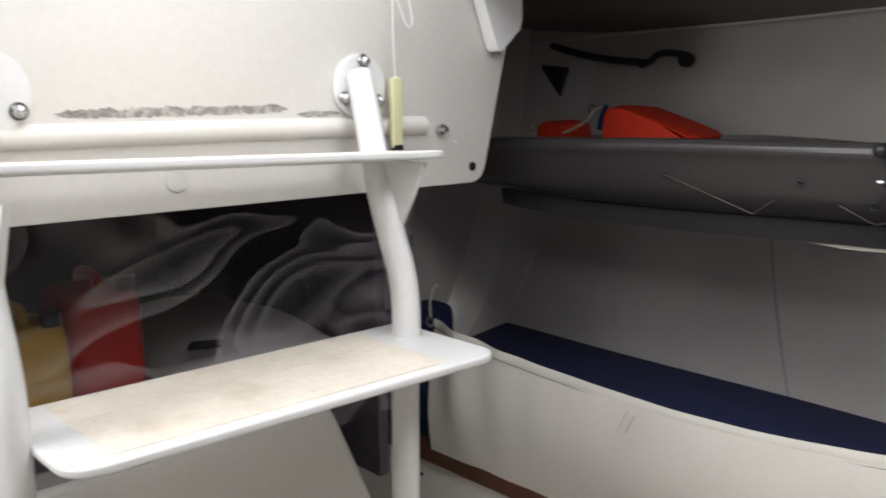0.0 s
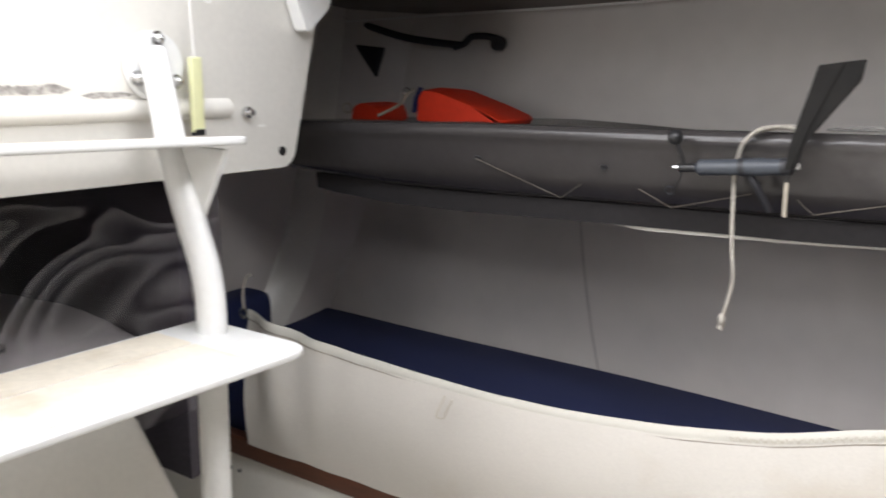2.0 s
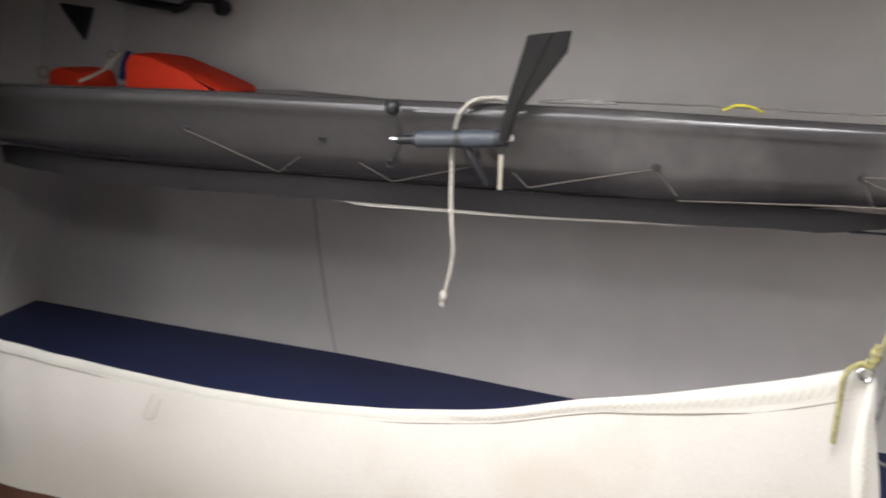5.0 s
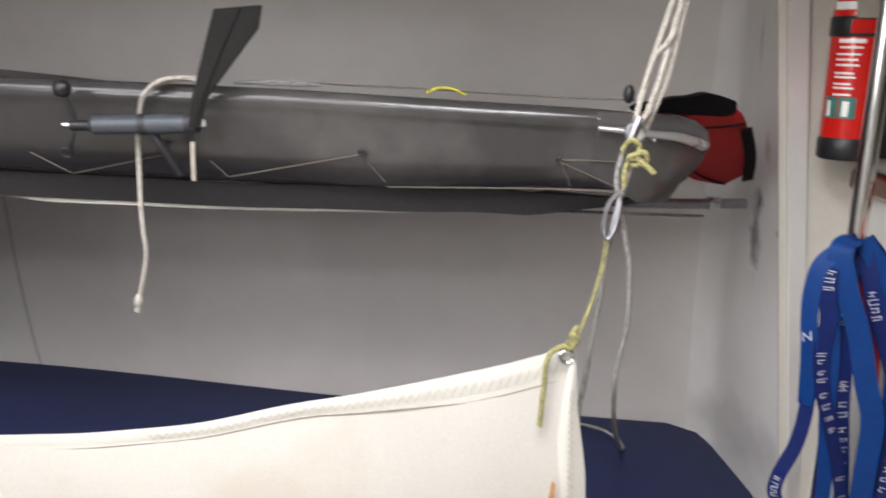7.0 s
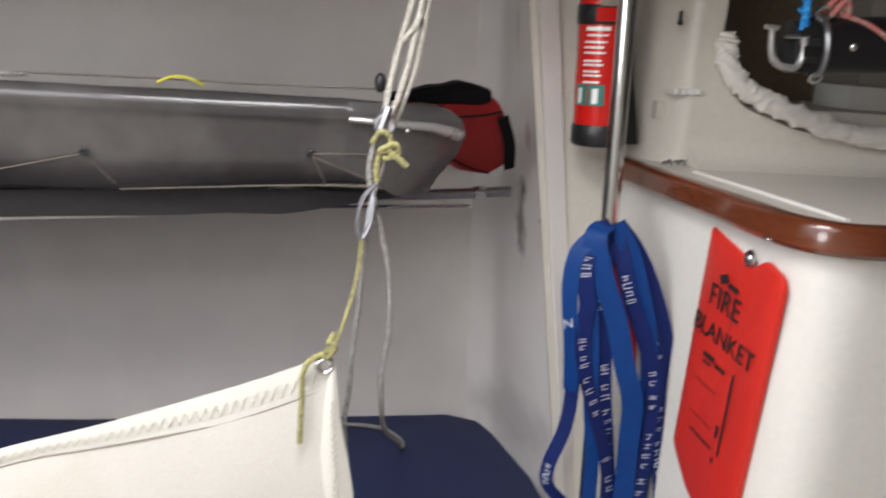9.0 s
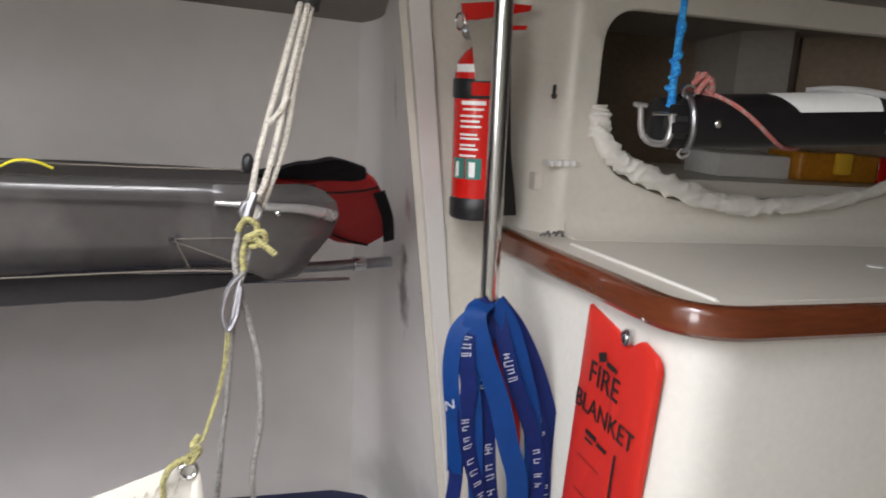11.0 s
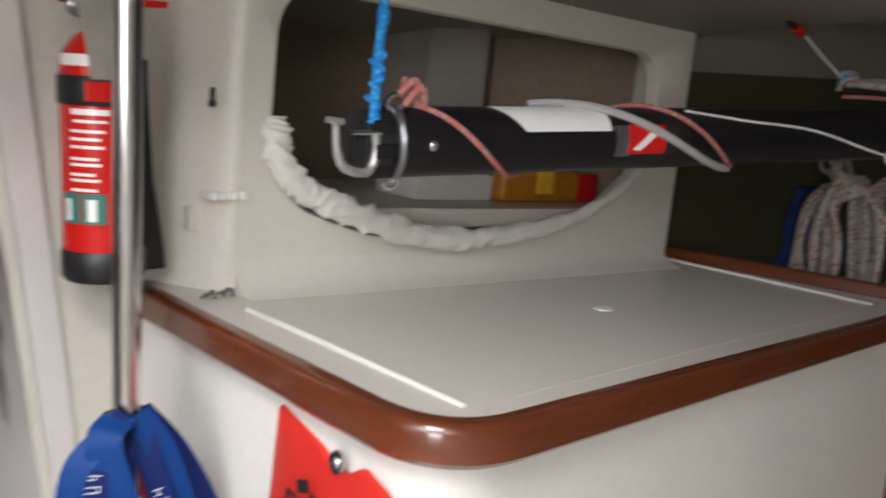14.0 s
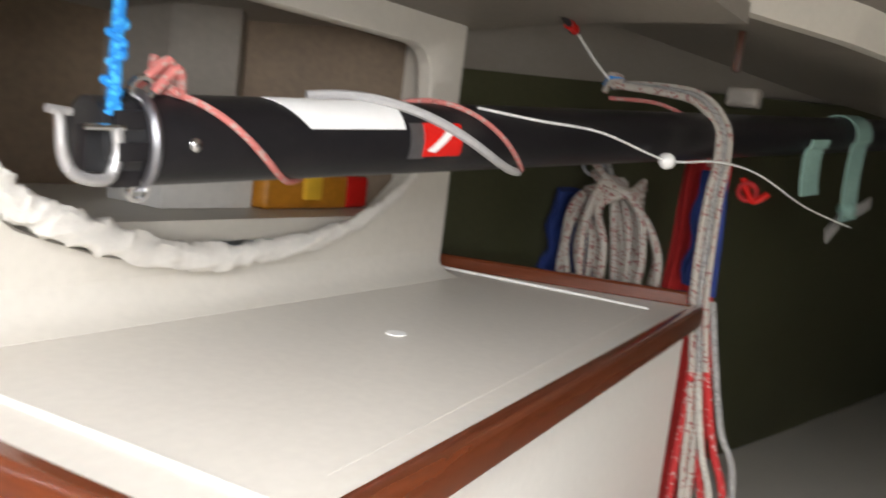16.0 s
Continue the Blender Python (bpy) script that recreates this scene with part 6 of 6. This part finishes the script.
put("white_sticker", pole_patch("white_sticker", 1.205, 1.365, 12, 72, LABEL, 0.001, 12, 0.035), spole, "blank white sticker")
put("silver_tape", pole_patch("silver_tape", 1.372, 1.396, 62, 118, DULL), spole, "silver tape")
put("red_flag_sticker", pole_patch("red_flag_sticker", 1.392, 1.452, 62, 114, RED, 0.0014), spole, "red sticker with a white stroke")


def stroke(u, v):
    a, x = 70 + 36 * (1 - u), 1.404 + 0.034 * u
    return on_pole(x + 0.006 * (v - 0.5) * 2, a + 3 * (v - 0.5), 0.0425)


put("white_stroke", sheet("white_stroke", stroke, 8, 2, -0.0005, LABEL), spole)


def spiral(name, x0, x1, a0, a1, r, material, parent, label=""):
    pts = [on_pole(x0 + (x1 - x0) * k / 14, a0 + (a1 - a0) * k / 14, 0.0402 + r * 0.9) for k in range(15)]
    return put(name, tube(name, pts, r, material, 8, 4), parent, label)


pink = thing("pink_line", sp_axis(1.1), "faded pink-red line tied and wound round the pole", "line")
spiral("line", 1.105, 1.235, 10, 165, 0.0034, PINKCORD, pink)
spiral("line", 1.44, 1.60, 5, 160, 0.0032, PINKCORD, pink)
spiral("line", 1.235, 1.44, 165, 362, 0.0032, PINKCORD, pink)
for k in range(4):
    c = on_pole(1.098 + 0.006 * (k % 2), 2 + 8 * k, 0.050 + 0.004 * (k % 3))
    put("knot", tube("knot", [c + Vector((-0.012, 0.004, -0.004)), c + Vector((0.0, -0.008, 0.006 + 0.004 * k)), c + Vector((0.012, 0.0, -0.003)), c + Vector((0.002, 0.008, 0.004))], 0.0042, PINKCORD, 8), pink)
put("knot_end", tube("knot_end", [on_pole(1.100, 6, 0.052), on_pole(1.098, 4, 0.062), on_pole(1.101, 2, 0.072)], 0.004, PINKCORD, 8), pink)
grey = thing("grey_bungee", sp_axis(1.4), "flat grey bungee cord wound round the pole", "bungee")
spiral("cord", 1.275, 1.600, -20, 170, 0.0055, GREYCORD, grey)

bl = thing("blue_sling", (1.03, 1.585, 1.13), "bright blue rope sling holding the pole's end", "rope")
bl_path = [Vector(p) for p in (sp_axis(1.048) + SIDEV * 0.024 - UPV * 0.005, (1.0465, 1.592, 1.150), (1.0475, 1.594, 1.20), (1.050, 1.596, 1.25), (1.054, 1.60, 1.33), (1.060, 1.606, 1.43))]
put("rope", tube("rope", bl_path, 0.0054, BLUEROPE, 8), bl)
for k in range(6):
    c = bl_path[0].lerp(bl_path[3], 0.12 + 0.115 * k) if k < 3 else bl_path[1].lerp(bl_path[3], 0.12 * k)
    s = 1 if k % 2 else -1
    put("hitch", tube("hitch", [c + Vector((-0.007 * s, 0.002, -0.006)), c + Vector((0, -0.0075, 0.0)), c + Vector((0.007 * s, 0.002, 0.006)), c + Vector((0.0, 0.006, 0.008))], 0.0034, BLUEROPE, 8), bl)
put("knot", ball("knot", (1.0505, 1.595, 1.252), 0.0095, BLUEROPE, (0.8, 0.8, 1.4), 10), bl)

# white control line with its ball
ctl = thing("control_line", (2.05, 1.44, 1.15), "thin white line with a white stopper ball", "line")
put("line", tube("line", [on_pole(1.50, 30, 0.043), on_pole(1.60, 55, 0.0425), (1.72, 1.430, 1.186), (1.90, 1.387, 1.160), (2.05, 1.345, 1.168), (2.22, 1.31, 1.155), (2.5, 1.26, 1.10), (2.80, 1.20, 1.06)], 0.0018, LABEL, 6), ctl)
put("ball", ball("ball", (1.90, 1.388, 1.159), 0.0135, LABEL, (1, 1, 0.95), 16), ctl, "white stopper ball")

# ropes hung in the forepeak
def hang(name, x, pts, r, material, parent):
    return put(name, tube(name, pts, r, material, 8), parent)


coil = thing("rope_coil", (2.24, 1.58, 0.86), "hanked white rope with red flecks hung beyond the worktop", "rope coil")
random.seed(11)
for k in range(9):
    y0 = 1.655 - 0.021 * k + random.uniform(-0.004, 0.004)
    x0 = 2.22 + random.uniform(-0.05, 0.05)
    zb = 0.84 + random.uniform(-0.03, 0.05) + (0.07 if k > 6 else 0)
    put("loop", tube("loop", [(x0, 1.585 + 0.02 * wob(k), 1.115 + 0.01 * wob(k * 3)), (x0 - 0.01, 1.585 + (y0 - 1.585) * 0.85 + 0.012, 1.06), (x0 - 0.012, y0 + 0.014 + 0.03 * wob(k * 7.13, 0.4), 0.97), (x0, y0 + 0.006 + 0.02 * wob(k * 3.37, 1.4), zb + 0.01), (x0 + 0.01, y0 - 0.010, zb), (x0 + 0.004, y0 - 0.022, zb + 0.02), (x0 - 0.01, y0 - 0.022 + 0.03 * wob(k * 5.31, 2.2), 0.98), (x0, 1.585 + (y0 - 1.585) * 0.8, 1.05), (x0 + 0.006, 1.580, 1.11)], 0.0078, REDFLECK, 8, 5), coil)
for k in range(5):
    z = 1.055 + 0.014 * k
    a = 0.02 * (k - 2)
    put("wrap", tube("wrap", [(2.26, 1.62, z), (2.21, 1.632 - 0.01 * (k % 2), z + 0.004 + a), (2.18, 1.59, z + 0.008), (2.195, 1.535 + 0.01 * (k % 3), z + 0.006 - a * 0.7), (2.25, 1.53, z + 0.004)], 0.0078, REDFLECK, 8), coil)
put("hanger", tube("hanger", [(2.24, 1.59, 1.11), (2.25, 1.61, 1.15), (2.26, 1.60, 1.22)], 0.006, GREYROPE, 8), coil)
put("hook_clip", ring("hook_clip", (2.235, 1.635, 1.135), (1, 0.2, 0), 0.020, 0.004, DULL, 18, 6), coil, "steel snap ring")


def drape(name, pts, y0, y1, x, thick, material, label, category):
    def fn(u, v):
        z = pts[0] + (pts[1] - pts[0]) * v
        y = y0 + (y1 - y0) * u
        return (x + 0.018 * math.sin(u * 11 + 2 * v) + 0.02 * wob(u * 3, v * 3), y + 0.012 * wob(v * 4, u), z)
    return solid(name, sheet(name, fn, 24, 16, thick, material), label, category)


drape("blue_bag", (0.86, 1.07), 1.655, 1.745, 2.32, 0.03, BLUECLOTH, "dark blue sail bag hung behind the rope coil", "bag")
drape("red_jacket", (0.30, 1.17), 1.385, 1.475, 2.32, 0.03, REDCLOTH, "dark red cloth bag hanging in the forepeak", "bag")
drape("blue_strap_bag", (0.93, 1.15), 1.395, 1.418, 2.26, 0.01, BLUECLOTH, "narrow blue webbing strap hanging beside ropes", "strap")

bundle = thing("halyard_bundle", (2.15, 1.38, 0.3), "white and red-flecked ropes slung over the pole", "rope")
T = Vector((2.06, 1.552, 1.283))
SLING = [(0, 0), (1.463, 1.277), (1.405, 1.264), (1.364, 1.218), (1.357, 1.165), (1.362, 1.115), (1.364, 1.037), (1.361, 0.939), (1.352, 0.87), (1.342, 0.80)]
for k, (mt, r) in enumerate(((REDFLECK, 0.0066), (GREYROPE, 0.0058), (REDFLECK, 0.0052))):
    dx, dy, dz = 0.012 * k, -0.009 * k, 0.007 * k
    pts = [T + Vector((dx * 0.4, 0.0, 0.002 * k))] + [(2.085 + dx, y + dy * min(1.0, 0.3 + i * 0.14), z + dz * (1 if i < 4 else 0)) for i, (y, z) in enumerate(SLING[1:])]
    put("rope", tube("rope", pts, r, mt, 8), bundle)
put("rope", tube("rope", [T + Vector((0, 0.004, -0.024)), (2.075, 1.474, 1.258), (2.08, 1.412, 1.236), (2.10, 1.385, 1.208), (2.13, 1.38, 1.16)], 0.0036, PINKCORD, 8), bundle)
put("rope", tube("rope", [(2.135, 1.352, 1.16), (2.14, 1.347, 1.08), (2.14, 1.343, 1.0), (2.135, 1.340, 0.93)], 0.006, BLUECLOTH, 8), bundle)
FALLS = (((1.348, 0.80), (1.347, 0.72), (1.351, 0.636), (1.350, 0.559), (1.345, 0.42)), ((1.340, 0.82), (1.328, 0.741), (1.324, 0.665), (1.320, 0.569), (1.318, 0.42)), ((1.336, 0.862), (1.313, 0.744), (1.290, 0.654), (1.264, 0.587), (1.235, 0.43)),
         ((1.330, 0.77), (1.318, 0.71), (1.303, 0.65), (1.281, 0.581), (1.26, 0.43)), ((1.342, 0.76), (1.334, 0.702), (1.312, 0.627), (1.299, 0.575), (1.29, 0.42)), ((1.334, 0.923), (1.310, 0.809), (1.282, 0.697), (1.253, 0.633), (1.232, 0.45)),
         ((1.344, 0.78), (1.338, 0.71), (1.336, 0.63), (1.330, 0.56), (1.33, 0.42)), ((1.338, 0.80), (1.322, 0.72), (1.298, 0.62), (1.276, 0.54), (1.262, 0.42)))
for k, run in enumerate(FALLS):
    put("fall", tube("fall", [(2.10 + 0.010 * (k % 3) + 0.004 * math.sin(3 * k + i), y, z) for i, (y, z) in enumerate(run)], (0.0075, 0.0070, 0.0072, 0.0062, 0.0072, 0.0060, 0.0062, 0.0066)[k], (REDROPE, REDFLECK, REDROPE, ROPE, REDROPE, GREYROPE, REDFLECK, REDROPE)[k], 8), bundle)
for k in range(3):
    put("knot", tube("knot", [T + Vector((0.0, 0.014, -0.012 + 0.01 * k)), T + Vector((-0.014, 0.0, 0.004 + 0.006 * k)), T + Vector((0.0, -0.014, 0.010)), T + Vector((0.012, 0.004, -0.004))], 0.006, (REDFLECK, BLUEROPE, REDFLECK)[k], 8), bundle)

up = thing("shock_cord", (1.95, 1.58, 1.33), "dark line with a red clip running to the deckhead", "line")
put("line", tube("line", [T, (1.99, 1.565, 1.315), (1.90, 1.566, 1.348)], 0.0022, LABEL, 6), up)
put("dark_line", tube("dark_line", [(1.90, 1.566, 1.348), (1.84, 1.565, 1.362), (1.74, 1.57, 1.405)], 0.0055, BLACK, 8), up, "dark thicker end")
put("clip", tube("clip", [(1.865, 1.566, 1.355), (1.895, 1.568, 1.350)], 0.0085, RED, 8, straight=True), up, "red clip")

lt = thing("cabin_light", (2.32, 1.41, 1.40), "small red and white lamp fitting under the deck", "lamp")
put("body", rbox("body", (2.30, 1.394, 1.345), (2.315, 1.408, 1.425), DARKWOOD, 0.005), lt)
put("lens", rbox("lens", (2.295, 1.35, 1.280), (2.345, 1.412, 1.318), DECKHEAD, 0.012, 3), lt, "pale lamp lens")
tl = thing("pale_ties", (2.8, 1.24, 1.10), "pale green cloth ties knotted round the pole", "tie")
for x, w, drop in ((2.83, 0.105, 0.150), (2.56, 0.10, 0.075)):
    c = sp_axis(x)
    high = x > 2.7
    pts = [c + (UPV * math.cos(radians(a)) + SIDEV * math.sin(radians(a))) * 0.0445 for a in ((-60, -20, 20, 60, 100, 130) if high else (95, 115, 135))]
    pts += [c - UPV * (0.05 + drop * 0.5) + SIDEV * 0.030, c - UPV * (0.05 + drop) + SIDEV * 0.034]
    put("tie", ribbon("tie", pts, w, DIRV, 0.004, TEALCLOTH, 8), tl)
c = sp_axis(2.83) - UPV * 0.175 + SIDEV * 0.03
put("knot", ball("knot", c, 0.026, TEALCLOTH, (1.3, 0.9, 0.8), 12), tl)
put("tail", ribbon("tail", [c, c + DIRV * -0.05 - UPV * 0.03, c + DIRV * -0.11 - UPV * 0.055], 0.035, UPV, 0.004, GREYROPE), tl)
put("tail", ribbon("tail", [c, c + DIRV * 0.08 - UPV * 0.005, c + DIRV * 0.17 + UPV * 0.008], 0.03, UPV, 0.004, GREYROPE), tl)
rc = thing("red_shackle", (2.45, 1.37, 1.10), "red plastic shackle hanging behind the pole", "shackle")
put("ring", ring("ring", (2.45, 1.372, 1.118), (1, 0.2, 0), 0.018, 0.006, REDCLOTH, 16, 6), rc)
put("bar", tube("bar", [(2.45, 1.385, 1.145), (2.45, 1.36, 1.10), (2.45, 1.33, 1.12)], 0.007, RED, 8), rc)
